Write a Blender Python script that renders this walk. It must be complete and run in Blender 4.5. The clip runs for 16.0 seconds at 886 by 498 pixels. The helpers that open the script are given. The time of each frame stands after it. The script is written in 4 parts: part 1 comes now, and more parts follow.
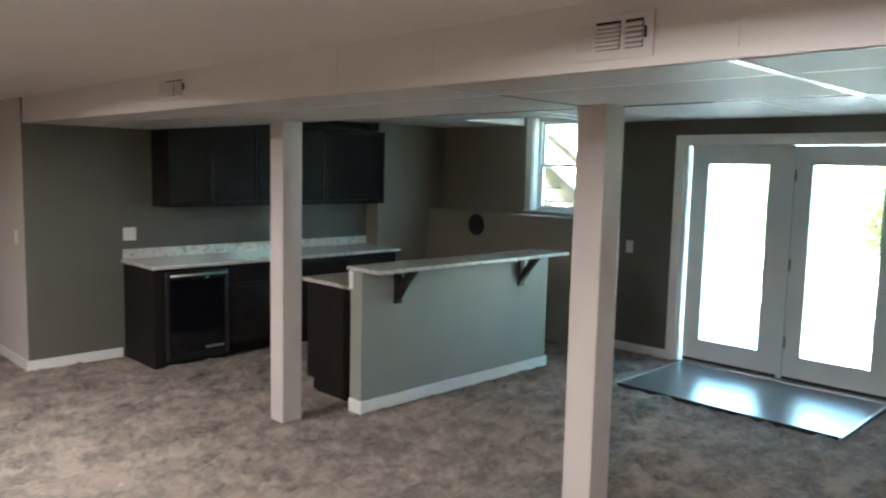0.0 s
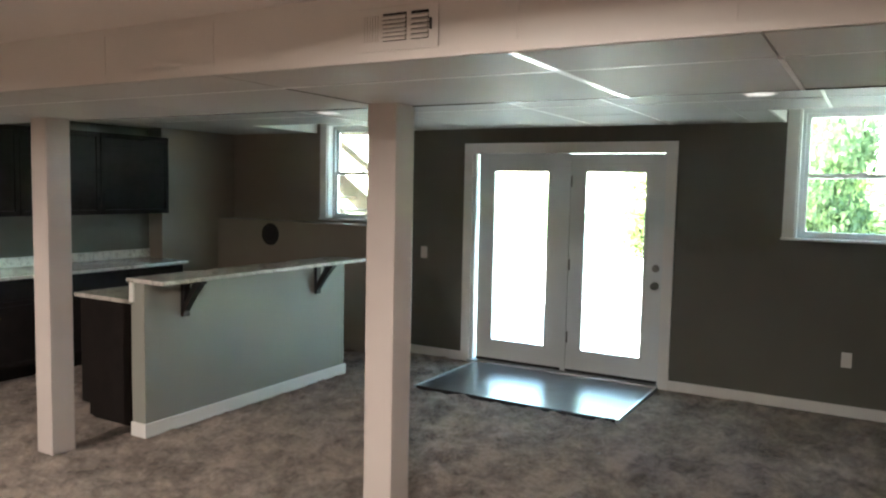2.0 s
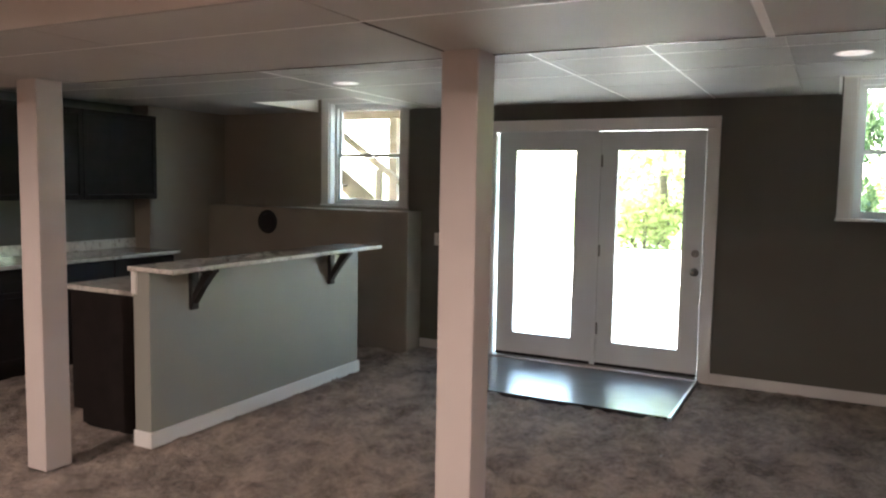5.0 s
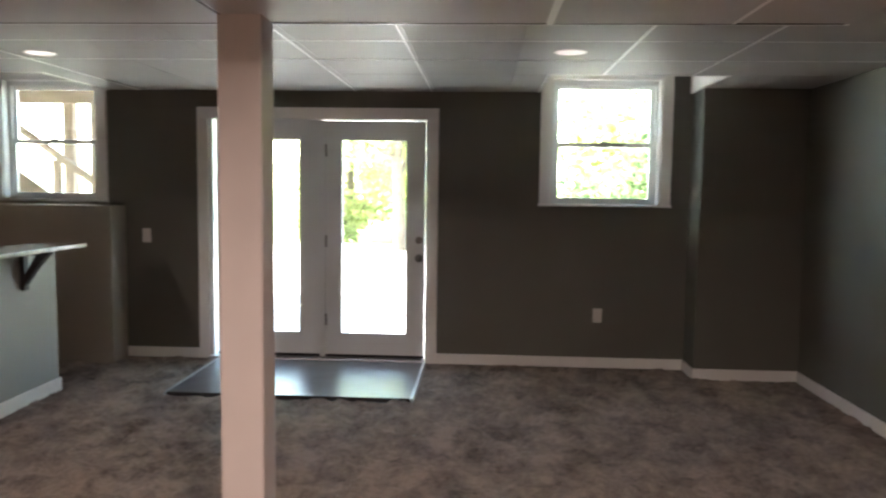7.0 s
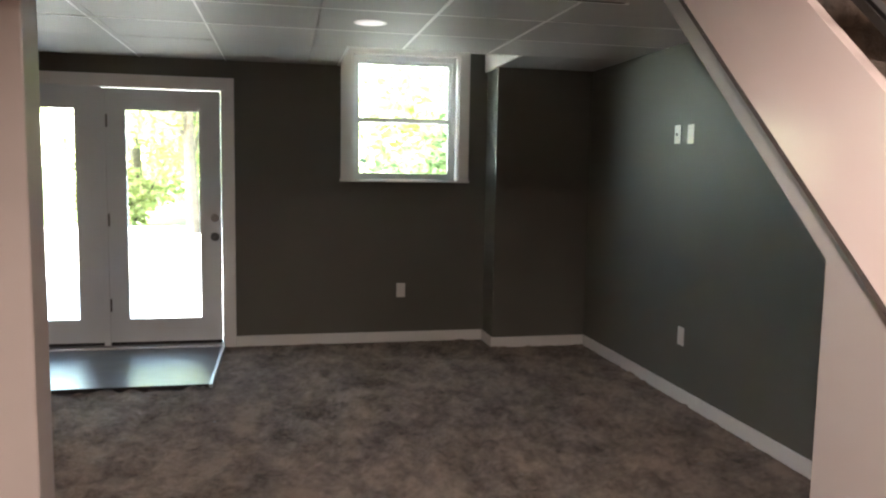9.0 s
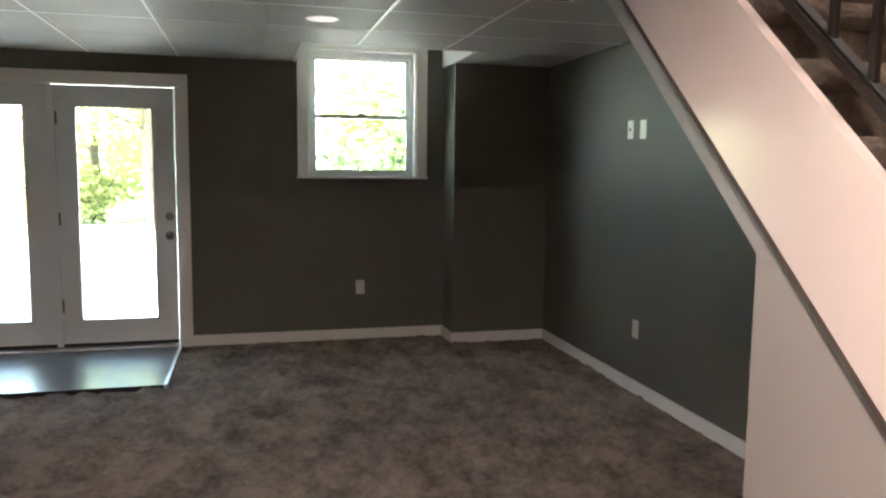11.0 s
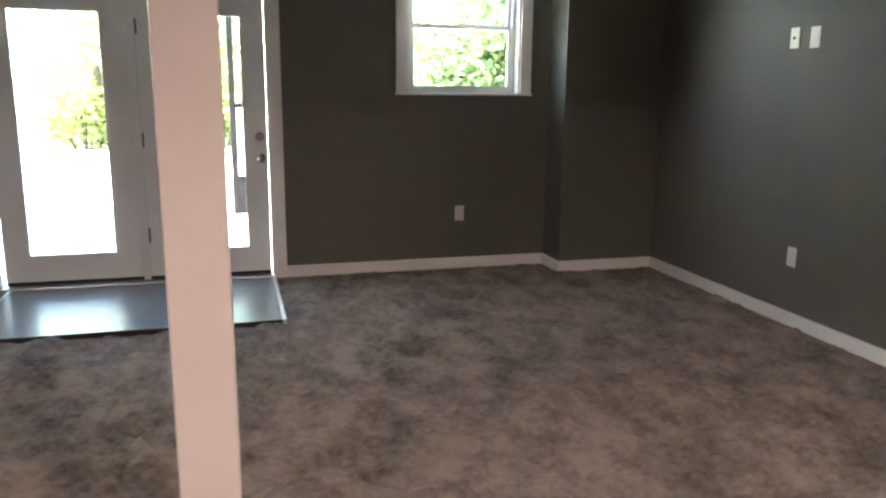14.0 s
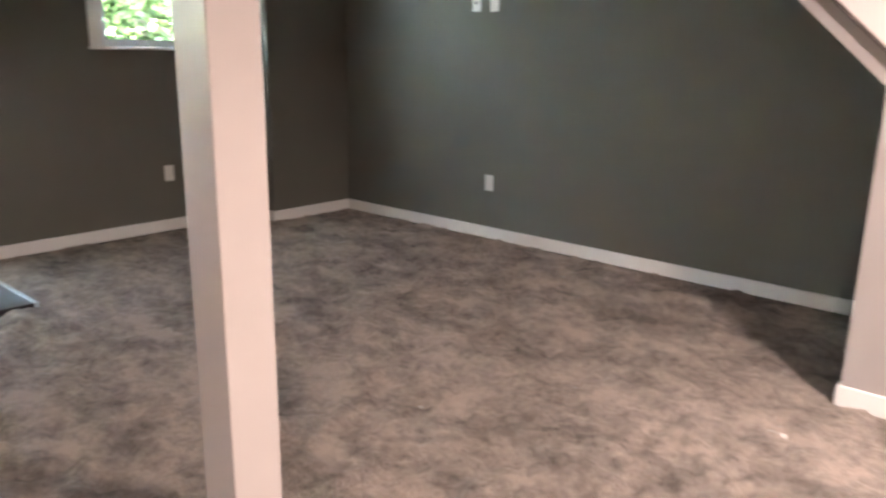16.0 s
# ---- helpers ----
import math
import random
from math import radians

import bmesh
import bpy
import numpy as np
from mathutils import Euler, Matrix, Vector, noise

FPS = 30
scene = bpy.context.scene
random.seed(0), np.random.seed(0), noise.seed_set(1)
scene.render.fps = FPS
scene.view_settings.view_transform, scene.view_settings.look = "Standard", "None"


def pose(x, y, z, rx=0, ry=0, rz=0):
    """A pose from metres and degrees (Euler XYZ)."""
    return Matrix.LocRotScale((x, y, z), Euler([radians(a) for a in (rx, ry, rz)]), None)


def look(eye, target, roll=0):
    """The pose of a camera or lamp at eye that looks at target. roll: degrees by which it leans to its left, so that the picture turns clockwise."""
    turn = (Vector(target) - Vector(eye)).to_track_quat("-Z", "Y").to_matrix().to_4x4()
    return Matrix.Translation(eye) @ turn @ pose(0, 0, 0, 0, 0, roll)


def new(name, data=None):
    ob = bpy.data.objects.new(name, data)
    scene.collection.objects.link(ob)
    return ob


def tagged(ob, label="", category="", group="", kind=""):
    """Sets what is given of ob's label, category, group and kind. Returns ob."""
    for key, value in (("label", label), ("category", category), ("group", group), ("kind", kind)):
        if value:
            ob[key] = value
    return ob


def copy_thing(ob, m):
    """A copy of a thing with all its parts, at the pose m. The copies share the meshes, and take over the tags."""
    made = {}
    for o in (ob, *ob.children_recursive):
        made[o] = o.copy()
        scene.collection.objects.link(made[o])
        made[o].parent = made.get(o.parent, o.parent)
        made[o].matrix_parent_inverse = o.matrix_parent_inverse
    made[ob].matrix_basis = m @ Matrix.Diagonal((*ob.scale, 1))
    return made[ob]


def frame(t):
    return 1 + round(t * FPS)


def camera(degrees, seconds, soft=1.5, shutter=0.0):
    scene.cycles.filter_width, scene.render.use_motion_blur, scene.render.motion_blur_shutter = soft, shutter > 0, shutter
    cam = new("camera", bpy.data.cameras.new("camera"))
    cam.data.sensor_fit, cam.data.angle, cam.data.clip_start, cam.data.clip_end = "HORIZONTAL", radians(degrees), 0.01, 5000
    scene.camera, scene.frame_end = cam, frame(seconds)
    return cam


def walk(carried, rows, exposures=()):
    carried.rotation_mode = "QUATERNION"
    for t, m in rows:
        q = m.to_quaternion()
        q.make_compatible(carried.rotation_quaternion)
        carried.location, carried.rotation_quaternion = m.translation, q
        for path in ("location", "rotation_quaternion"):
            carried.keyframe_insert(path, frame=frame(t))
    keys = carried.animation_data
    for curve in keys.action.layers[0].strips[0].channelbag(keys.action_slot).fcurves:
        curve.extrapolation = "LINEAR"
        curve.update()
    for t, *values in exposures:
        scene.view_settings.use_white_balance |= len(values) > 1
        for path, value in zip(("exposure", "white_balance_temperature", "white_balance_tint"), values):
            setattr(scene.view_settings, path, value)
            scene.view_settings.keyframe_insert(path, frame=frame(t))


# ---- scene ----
cam = camera(60.7, 16.0, soft=2.2, shutter=0.25)
PATH = [
    (0, (-0.128, 0.18, 1.76), (-1.537, 1.584, 1.552), 1.3),
    (0.5, (-0.133, 0.203, 1.727), (-1.395, 1.746, 1.566), 1.2),
    (1, (-0.123, 0.212, 1.703), (-1.273, 1.841, 1.547), 1.2),
    (1.5, (-0.135, 0.225, 1.699), (-1.19, 1.917, 1.538), 1.3),
    (2, (-0.143, 0.23, 1.69), (-1.136, 1.959, 1.531), 1.2),
    (2.5, (-0.162, 0.211, 1.693), (-1.114, 1.962, 1.534), 1.2),
    (3, (-0.204, 0.234, 1.689), (-1.138, 1.995, 1.527), 1.1),
    (3.5, (-0.239, 0.324, 1.697), (-1.167, 2.088, 1.533), 1.0),
    (4, (-0.342, 0.383, 1.666), (-1.27, 2.147, 1.501), 1.0),
    (4.2, (-0.421, 0.407, 1.648), (-1.349, 2.171, 1.479), 1.0),
    (6.3, (-1.328, 0.483, 1.477), (-1.991, 2.364, 1.326), 0.75),
    (6.5, (-1.347, 0.473, 1.48), (-1.847, 2.404, 1.328), 0.66),
    (7, (-1.247, 0.474, 1.49), (-1.354, 2.464, 1.326), 0.75),
    (7.5, (-1.22, 0.49, 1.441), (-1.024, 2.473, 1.276), 1),
    (8, (-1.218, 0.531, 1.451), (-0.852, 2.488, 1.254), 0.95),
    (8.2, (-1.229, 0.539, 1.441), (-0.84, 2.49, 1.238), 1.05),
    (10.5, (-1.261, 0.524, 1.448), (-0.819, 2.464, 1.239), 0.69),
    (11, (-1.182, 0.52, 1.45), (-0.688, 2.446, 1.233), 0.63),
    (11.5, (-1.156, 0.542, 1.448), (-0.63, 2.459, 1.229), 0.7),
    (12, (-1.234, 0.601, 1.428), (-0.702, 2.517, 1.21), 0.69),
    (12.5, (-1.454, 0.669, 1.44), (-0.922, 2.584, 1.216), 0.75),
    (13, (-1.618, 0.788, 1.411), (-1.09, 2.699, 1.153), 0.74),
    (13.5, (-1.782, 1.038, 1.388), (-1.256, 2.941, 1.072), 0.67),
    (14, (-1.997, 1.15, 1.377), (-1.468, 3.035, 0.967), 0.59),
    (14.5, (-2.301, 1.204, 1.382), (-1.643, 3.032, 0.908), 0.61),
    (15, (-2.557, 1.427, 1.371), (-1.713, 3.17, 0.873), 0.67),
    (15.5, (-2.821, 1.494, 1.362), (-1.781, 3.129, 0.867), 0.74),
    (16, (-3.159, 1.409, 1.351), (-1.714, 2.697, 0.849), 0.79),
]
EXPO = [(0.0, 5.75, 5400, -8), (1.0, 5.75, 5700, -8), (2.0, 5.65, 6050, -4), (3.5, 5.4, 6250, 3), (6.5, 5.45, 6600, 11), (8.0, 5.3, 6550, 9), (11.5, 5.25, 6450, 5), (13.0, 5.45, 6450, 6), (14.0, 5.75, 6500, 10), (15.0, 5.85, 6500, 11), (16.0, 6.4, 6350, 9)]
walk(cam, [(t, look(eye, target, roll)) for t, eye, target, roll in PATH], EXPO)

# ---- daylight and lamps ----
SUN_EL, SUN_AZ = radians(55), radians(262)
world = bpy.data.worlds.new("sky")
world.use_nodes = True
scene.world = world
sky = world.node_tree.nodes.new("ShaderNodeTexSky")
sky.sky_type, sky.sun_disc, sky.sun_elevation, sky.sun_rotation = "NISHITA", False, SUN_EL, SUN_AZ
tint = world.node_tree.nodes.new("ShaderNodeMix")
tint.data_type, tint.blend_type = "RGBA", "MULTIPLY"
tint.inputs[0].default_value, tint.inputs[7].default_value = 1.0, (1.0, 0.97, 0.82, 1)
world.node_tree.links.new(sky.outputs[0], tint.inputs[6])
world.node_tree.links.new(tint.outputs[2], world.node_tree.nodes["Background"].inputs[0])
world.node_tree.nodes["Background"].inputs[1].default_value = 0.15
sun = new("sun", bpy.data.lights.new("sun", "SUN"))
sun.data.energy, sun.data.angle, sun.data.color = 3.0, radians(0.6), (1.0, 0.96, 0.9)
sun.matrix_world = look((math.sin(SUN_AZ) * 20, math.cos(SUN_AZ) * 20, 20 * math.tan(SUN_EL)), (0, 0, 0))


# ---- materials ----
def mat(name, color, rough=0.6, metal=0.0, noise_scale=0.0, amount=0.0, bump=0.0, bump_scale=200.0, coat=0.0, spec=0.5, fine=0.0, fine_scale=300.0):
    """A node material: base colour varied by a large and a fine noise, with a fine bump."""
    m = bpy.data.materials.new(name)
    m.use_nodes = True
    nt = m.node_tree
    p = nt.nodes["Principled BSDF"]
    p.inputs["Base Color"].default_value = (*color, 1)
    p.inputs["Roughness"].default_value, p.inputs["Metallic"].default_value = rough, metal
    p.inputs["Coat Weight"].default_value, p.inputs["Specular IOR Level"].default_value = coat, spec
    tc = nt.nodes.new("ShaderNodeTexCoord")
    out = None
    for scale, much in ((noise_scale, amount), (fine_scale, fine)):
        if much <= 0:
            continue
        n = nt.nodes.new("ShaderNodeTexNoise")
        n.inputs["Scale"].default_value, n.inputs["Detail"].default_value = scale, 4.0
        nt.links.new(tc.outputs["Object"], n.inputs["Vector"])
        r = nt.nodes.new("ShaderNodeMapRange")
        r.inputs["From Min"].default_value, r.inputs["From Max"].default_value = 0.25, 0.75
        r.inputs["To Min"].default_value, r.inputs["To Max"].default_value = 1 - much, 1 + much
        nt.links.new(n.outputs["Fac"], r.inputs["Value"])
        mx = nt.nodes.new("ShaderNodeMix")
        mx.data_type, mx.blend_type = "RGBA", "MULTIPLY"
        mx.inputs[0].default_value = 1.0
        if out is None:
            mx.inputs[6].default_value = (*color, 1)
        else:
            nt.links.new(out, mx.inputs[6])
        nt.links.new(r.outputs[0], mx.inputs[7])
        out = mx.outputs[2]
    if out is not None:
        nt.links.new(out, p.inputs["Base Color"])
    if bump > 0:
        n = nt.nodes.new("ShaderNodeTexNoise")
        n.inputs["Scale"].default_value, n.inputs["Detail"].default_value = bump_scale, 3.0
        nt.links.new(tc.outputs["Object"], n.inputs["Vector"])
        b = nt.nodes.new("ShaderNodeBump")
        b.inputs["Strength"].default_value, b.inputs["Distance"].default_value = bump, 0.004
        nt.links.new(n.outputs["Fac"], b.inputs["Height"])
        nt.links.new(b.outputs[0], p.inputs["Normal"])
    return m


def carpet_mat(name, dark, light):
    """Cut-pile carpet: brushed patches, tufts and a strong fine relief."""
    m = bpy.data.materials.new(name)
    m.use_nodes = True
    nt = m.node_tree
    L = nt.links.new
    p = nt.nodes["Principled BSDF"]
    p.inputs["Roughness"].default_value, p.inputs["Specular IOR Level"].default_value = 0.95, 0.15
    p.inputs["Sheen Weight"].default_value, p.inputs["Sheen Roughness"].default_value = 0.28, 0.5
    p.inputs["Sheen Tint"].default_value = (1.0, 0.93, 0.88, 1)
    tc = nt.nodes.new("ShaderNodeTexCoord")
    brush = nt.nodes.new("ShaderNodeMapping")
    brush.inputs["Rotation"].default_value, brush.inputs["Scale"].default_value = (0, 0, 0.75), (1.0, 0.78, 1.0)
    L(tc.outputs["Object"], brush.inputs["Vector"])
    big = nt.nodes.new("ShaderNodeTexNoise")
    big.inputs["Scale"].default_value, big.inputs["Detail"].default_value, big.inputs["Roughness"].default_value, big.inputs["Distortion"].default_value = 6.0, 8.0, 0.6, 0.3
    L(brush.outputs[0], big.inputs["Vector"])
    lane = nt.nodes.new("ShaderNodeTexNoise")
    lane.inputs["Scale"].default_value, lane.inputs["Detail"].default_value, lane.inputs["Distortion"].default_value = 3.6, 4.0, 0.6
    L(brush.outputs[0], lane.inputs["Vector"])
    fine = nt.nodes.new("ShaderNodeTexNoise")
    fine.inputs["Scale"].default_value, fine.inputs["Detail"].default_value, fine.inputs["Roughness"].default_value = 27.0, 8.0, 0.72
    L(tc.outputs["Object"], fine.inputs["Vector"])
    mixv = nt.nodes.new("ShaderNodeMath")
    mixv.operation, mixv.inputs[1].default_value = "MULTIPLY_ADD", 0.85
    L(fine.outputs["Fac"], mixv.inputs[0])
    L(big.outputs["Fac"], mixv.inputs[2])
    mixw = nt.nodes.new("ShaderNodeMath")
    mixw.operation, mixw.inputs[1].default_value = "MULTIPLY_ADD", 0.55
    L(lane.outputs["Fac"], mixw.inputs[0])
    L(mixv.outputs[0], mixw.inputs[2])
    sweep = nt.nodes.new("ShaderNodeMapping")
    sweep.inputs["Rotation"].default_value, sweep.inputs["Scale"].default_value = (0, 0, 0.12), (2.6, 0.5, 1.0)
    L(tc.outputs["Object"], sweep.inputs["Vector"])
    track = nt.nodes.new("ShaderNodeTexNoise")
    track.inputs["Scale"].default_value, track.inputs["Detail"].default_value, track.inputs["Distortion"].default_value = 1.0, 3.0, 0.5
    L(sweep.outputs[0], track.inputs["Vector"])
    mixt = nt.nodes.new("ShaderNodeMath")
    mixt.operation, mixt.inputs[1].default_value = "MULTIPLY_ADD", 0.5
    L(track.outputs["Fac"], mixt.inputs[0])
    L(mixw.outputs[0], mixt.inputs[2])
    rng = nt.nodes.new("ShaderNodeMapRange")
    rng.inputs["From Min"].default_value, rng.inputs["From Max"].default_value = 1.15, 1.64
    L(mixt.outputs[0], rng.inputs["Value"])
    ramp = nt.nodes.new("ShaderNodeValToRGB")
    ramp.color_ramp.elements[0].position, ramp.color_ramp.elements[0].color = 0.0, (*dark, 1)
    ramp.color_ramp.elements[1].position, ramp.color_ramp.elements[1].color = 1.0, (*light, 1)
    mid = ramp.color_ramp.elements.new(0.5)
    mid.color = (*[a * 0.52 + b * 0.48 for a, b in zip(dark, light)], 1)
    L(rng.outputs[0], ramp.inputs["Fac"])
    L(ramp.outputs[0], p.inputs["Base Color"])
    tuft = nt.nodes.new("ShaderNodeTexNoise")
    tuft.inputs["Scale"].default_value, tuft.inputs["Detail"].default_value, tuft.inputs["Roughness"].default_value, tuft.inputs["Distortion"].default_value = 48.0, 8.0, 0.72, 0.15
    L(tc.outputs["Object"], tuft.inputs["Vector"])
    b1 = nt.nodes.new("ShaderNodeBump")
    b1.inputs["Strength"].default_value, b1.inputs["Distance"].default_value = 1.0, 0.05
    L(tuft.outputs["Fac"], b1.inputs["Height"])
    b2 = nt.nodes.new("ShaderNodeBump")
    b2.inputs["Strength"].default_value, b2.inputs["Distance"].default_value = 0.7, 0.06
    L(big.outputs["Fac"], b2.inputs["Height"])
    L(b2.outputs[0], b1.inputs["Normal"])
    L(b1.outputs[0], p.inputs["Normal"])
    return m


def stone_mat(name):
    """Polished pale granite with grey and brown speckles."""
    m = mat(name, (0.6, 0.57, 0.52), 0.12, coat=0.2)
    nt = m.node_tree
    L = nt.links.new
    tc = nt.nodes.new("ShaderNodeTexCoord")
    v = nt.nodes.new("ShaderNodeTexVoronoi")
    v.inputs["Scale"].default_value = 110.0
    n = nt.nodes.new("ShaderNodeTexNoise")
    n.inputs["Scale"].default_value, n.inputs["Detail"].default_value = 26.0, 6.0
    L(tc.outputs["Object"], v.inputs["Vector"])
    L(tc.outputs["Object"], n.inputs["Vector"])
    add = nt.nodes.new("ShaderNodeMath")
    add.operation = "MULTIPLY_ADD"
    add.inputs[1].default_value = 0.35
    L(v.outputs["Distance"], add.inputs[0])
    L(n.outputs["Fac"], add.inputs[2])
    r = nt.nodes.new("ShaderNodeValToRGB")
    r.color_ramp.elements[0].position, r.color_ramp.elements[0].color = 0.38, (0.2, 0.175, 0.155, 1)
    r.color_ramp.elements[1].position, r.color_ramp.elements[1].color = 0.74, (0.6, 0.57, 0.52, 1)
    e = r.color_ramp.elements.new(0.56)
    e.color = (0.47, 0.44, 0.4, 1)
    L(add.outputs[0], r.inputs["Fac"])
    L(r.outputs[0], nt.nodes["Principled BSDF"].inputs["Base Color"])
    return m


def leaf_mat(name, a, b):
    m = bpy.data.materials.new(name)
    m.use_nodes = True
    nt = m.node_tree
    p = nt.nodes["Principled BSDF"]
    g = nt.nodes.new("ShaderNodeNewGeometry")
    r = nt.nodes.new("ShaderNodeValToRGB")
    r.color_ramp.elements[0].color, r.color_ramp.elements[1].color = (*a, 1), (*b, 1)
    nt.links.new(g.outputs["Random Per Island"], r.inputs["Fac"])
    nt.links.new(r.outputs[0], p.inputs["Base Color"])
    p.inputs["Roughness"].default_value = 0.5
    t = nt.nodes.new("ShaderNodeBsdfTranslucent")
    nt.links.new(r.outputs[0], t.inputs["Color"])
    mix = nt.nodes.new("ShaderNodeMixShader")
    mix.inputs[0].default_value = 0.5
    nt.links.new(p.outputs[0], mix.inputs[1])
    nt.links.new(t.outputs[0], mix.inputs[2])
    nt.links.new(mix.outputs[0], nt.nodes["Material Output"].inputs["Surface"])
    return m


def glass_mat(name):
    m = bpy.data.materials.new(name)
    m.use_nodes = True
    p = m.node_tree.nodes["Principled BSDF"]
    p.inputs["Transmission Weight"].default_value, p.inputs["Roughness"].default_value, p.inputs["IOR"].default_value = 1.0, 0.0, 1.45
    p.inputs["Base Color"].default_value = (0.97, 0.99, 0.98, 1)
    return m


def glow_mat(name, color, strength):
    m = bpy.data.materials.new(name)
    m.use_nodes = True
    p = m.node_tree.nodes["Principled BSDF"]
    p.inputs["Base Color"].default_value = (0.8, 0.8, 0.8, 1)
    p.inputs["Emission Color"].default_value, p.inputs["Emission Strength"].default_value = (*color, 1), strength
    return m


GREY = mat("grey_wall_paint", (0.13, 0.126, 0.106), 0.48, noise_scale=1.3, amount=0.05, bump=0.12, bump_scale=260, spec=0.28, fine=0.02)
# about twice as light as GREY, for the bar wall only
LIGHTGREY = mat("bar_wall_grey", (0.272, 0.272, 0.24), 0.5, noise_scale=1.3, amount=0.05, bump=0.12, bump_scale=260, fine=0.02)
SIDEWALL = mat("off_white_wall_paint", (0.33, 0.295, 0.28), 0.45, noise_scale=1.2, amount=0.04, bump=0.1, bump_scale=200, fine=0.02)
BEIGE = mat("beige_wall_paint", (0.3, 0.265, 0.215), 0.55, noise_scale=1.5, amount=0.06, bump=0.12, bump_scale=240, fine=0.02)
CREAM = mat("cream_wall_paint", (0.55, 0.5, 0.45), 0.5, noise_scale=1.1, amount=0.04, bump=0.1, bump_scale=240, fine=0.02)
WHITE = mat("white_trim_paint", (0.74, 0.72, 0.69), 0.35, noise_scale=3.0, amount=0.03, bump=0.05, bump_scale=60, fine=0.02)
GLOSSWHITE = mat("semi_gloss_white_paint", (0.7, 0.59, 0.555), 0.19, noise_scale=2.0, amount=0.03, bump=0.03, bump_scale=30)
POSTWHITE = mat("white_post_paint", (0.53, 0.47, 0.44), 0.3, noise_scale=4.0, amount=0.04, bump=0.06, bump_scale=25)
CEIL = mat("ceiling_panel_vinyl", (0.42, 0.41, 0.39), 0.6, noise_scale=1.6, amount=0.07, bump=0.1, bump_scale=14, spec=0.35, fine=0.02)
TEE = mat("white_ceiling_tee", (0.74, 0.73, 0.7), 0.3)
DROP = mat("painted_soffit_board", (0.62, 0.57, 0.53), 0.5, noise_scale=1.2, amount=0.04, bump=0.06, bump_scale=90)
CARPET = carpet_mat("shag_carpet_grey_brown", (0.08, 0.062, 0.051), (0.5, 0.4, 0.33))
STAIRCARPET = carpet_mat("stair_carpet", (0.03, 0.021, 0.016), (0.46, 0.35, 0.27))
VINYL = mat("dark_glossy_vinyl_floor", (0.085, 0.085, 0.088), 0.3, noise_scale=6, amount=0.25, bump=0.04, bump_scale=8, fine=0.1, fine_scale=60)
ALU = mat("brushed_aluminium", (0.5, 0.5, 0.5), 0.42, 1.0, bump=0.03, bump_scale=300)
NICKEL = mat("satin_nickel", (0.22, 0.215, 0.205), 0.3, 1.0)
ESPRESSO = mat("espresso_stained_wood", (0.014, 0.011, 0.01), 0.6, noise_scale=9, amount=0.25, bump=0.05, bump_scale=40, spec=0.2)
BLACK = mat("black_appliance_plastic", (0.012, 0.012, 0.013), 0.3, bump=0.02)
DARKGLASS = mat("black_appliance_glass", (0.006, 0.006, 0.008), 0.06, coat=0.3)
STEEL = mat("dark_stainless_steel", (0.16, 0.16, 0.17), 0.35, 1.0)
IRON = mat("dark_bronze_iron", (0.025, 0.021, 0.019), 0.45, 0.3, bump=0.1, bump_scale=80)
RAILWOOD = mat("dark_stained_rail_wood", (0.018, 0.013, 0.011), 0.4, noise_scale=12, amount=0.25, bump=0.05, bump_scale=50)
# dark brown for joints, with the shade of the gap in the colour
JOINT = mat("brown_joint_and_shade", (0.07, 0.055, 0.048), 0.7, noise_scale=20, amount=0.3)
GRANITE = stone_mat("pale_granite")
PLASTIC = mat("white_plastic", (0.72, 0.7, 0.66), 0.3)
DARKPLATE = mat("dark_rubber", (0.012, 0.012, 0.012), 0.6)
DOORWHITE = mat("white_door_paint", (0.68, 0.7, 0.7), 0.35, noise_scale=3, amount=0.02, bump=0.04, bump_scale=50)
VINYLWHITE = mat("white_window_vinyl", (0.78, 0.79, 0.78), 0.35)
GLASS = glass_mat("window_glass")
LAMP = glow_mat("lamp_lens", (1.0, 0.82, 0.74), 0.018)
LEDGREEN = glow_mat("green_indicator", (0.1, 1.0, 0.2), 0.02)
CONCRETE = mat("pale_concrete", (0.55, 0.53, 0.5), 0.85, noise_scale=2, amount=0.1, bump=0.2, bump_scale=120, fine=0.06)
GRASS = mat("lawn_grass", (0.09, 0.14, 0.035), 0.9, noise_scale=0.8, amount=0.25, bump=0.5, bump_scale=60, fine=0.3, fine_scale=40)
BARK = mat("tree_bark", (0.09, 0.07, 0.05), 0.9, noise_scale=12, amount=0.3, bump=0.6, bump_scale=30)
LEAF = leaf_mat("green_leaves", (0.045, 0.08, 0.03), (0.135, 0.19, 0.072))
LEAFY = leaf_mat("yellow_green_leaves", (0.19, 0.23, 0.075), (0.37, 0.4, 0.16))
DECKWOOD = mat("weathered_deck_wood", (0.115, 0.085, 0.06), 0.75, noise_scale=7, amount=0.2, bump=0.2, bump_scale=40)
OUTWHITE = mat("white_outdoor_paint", (0.6, 0.6, 0.6), 0.5, noise_scale=3, amount=0.03)
OUTGREY = mat("charcoal_panel", (0.007, 0.007, 0.0075), 0.7, spec=0.1, noise_scale=3, amount=0.08)
SIDING = mat("outer_siding", (0.5, 0.5, 0.48), 0.7, noise_scale=3, amount=0.05)


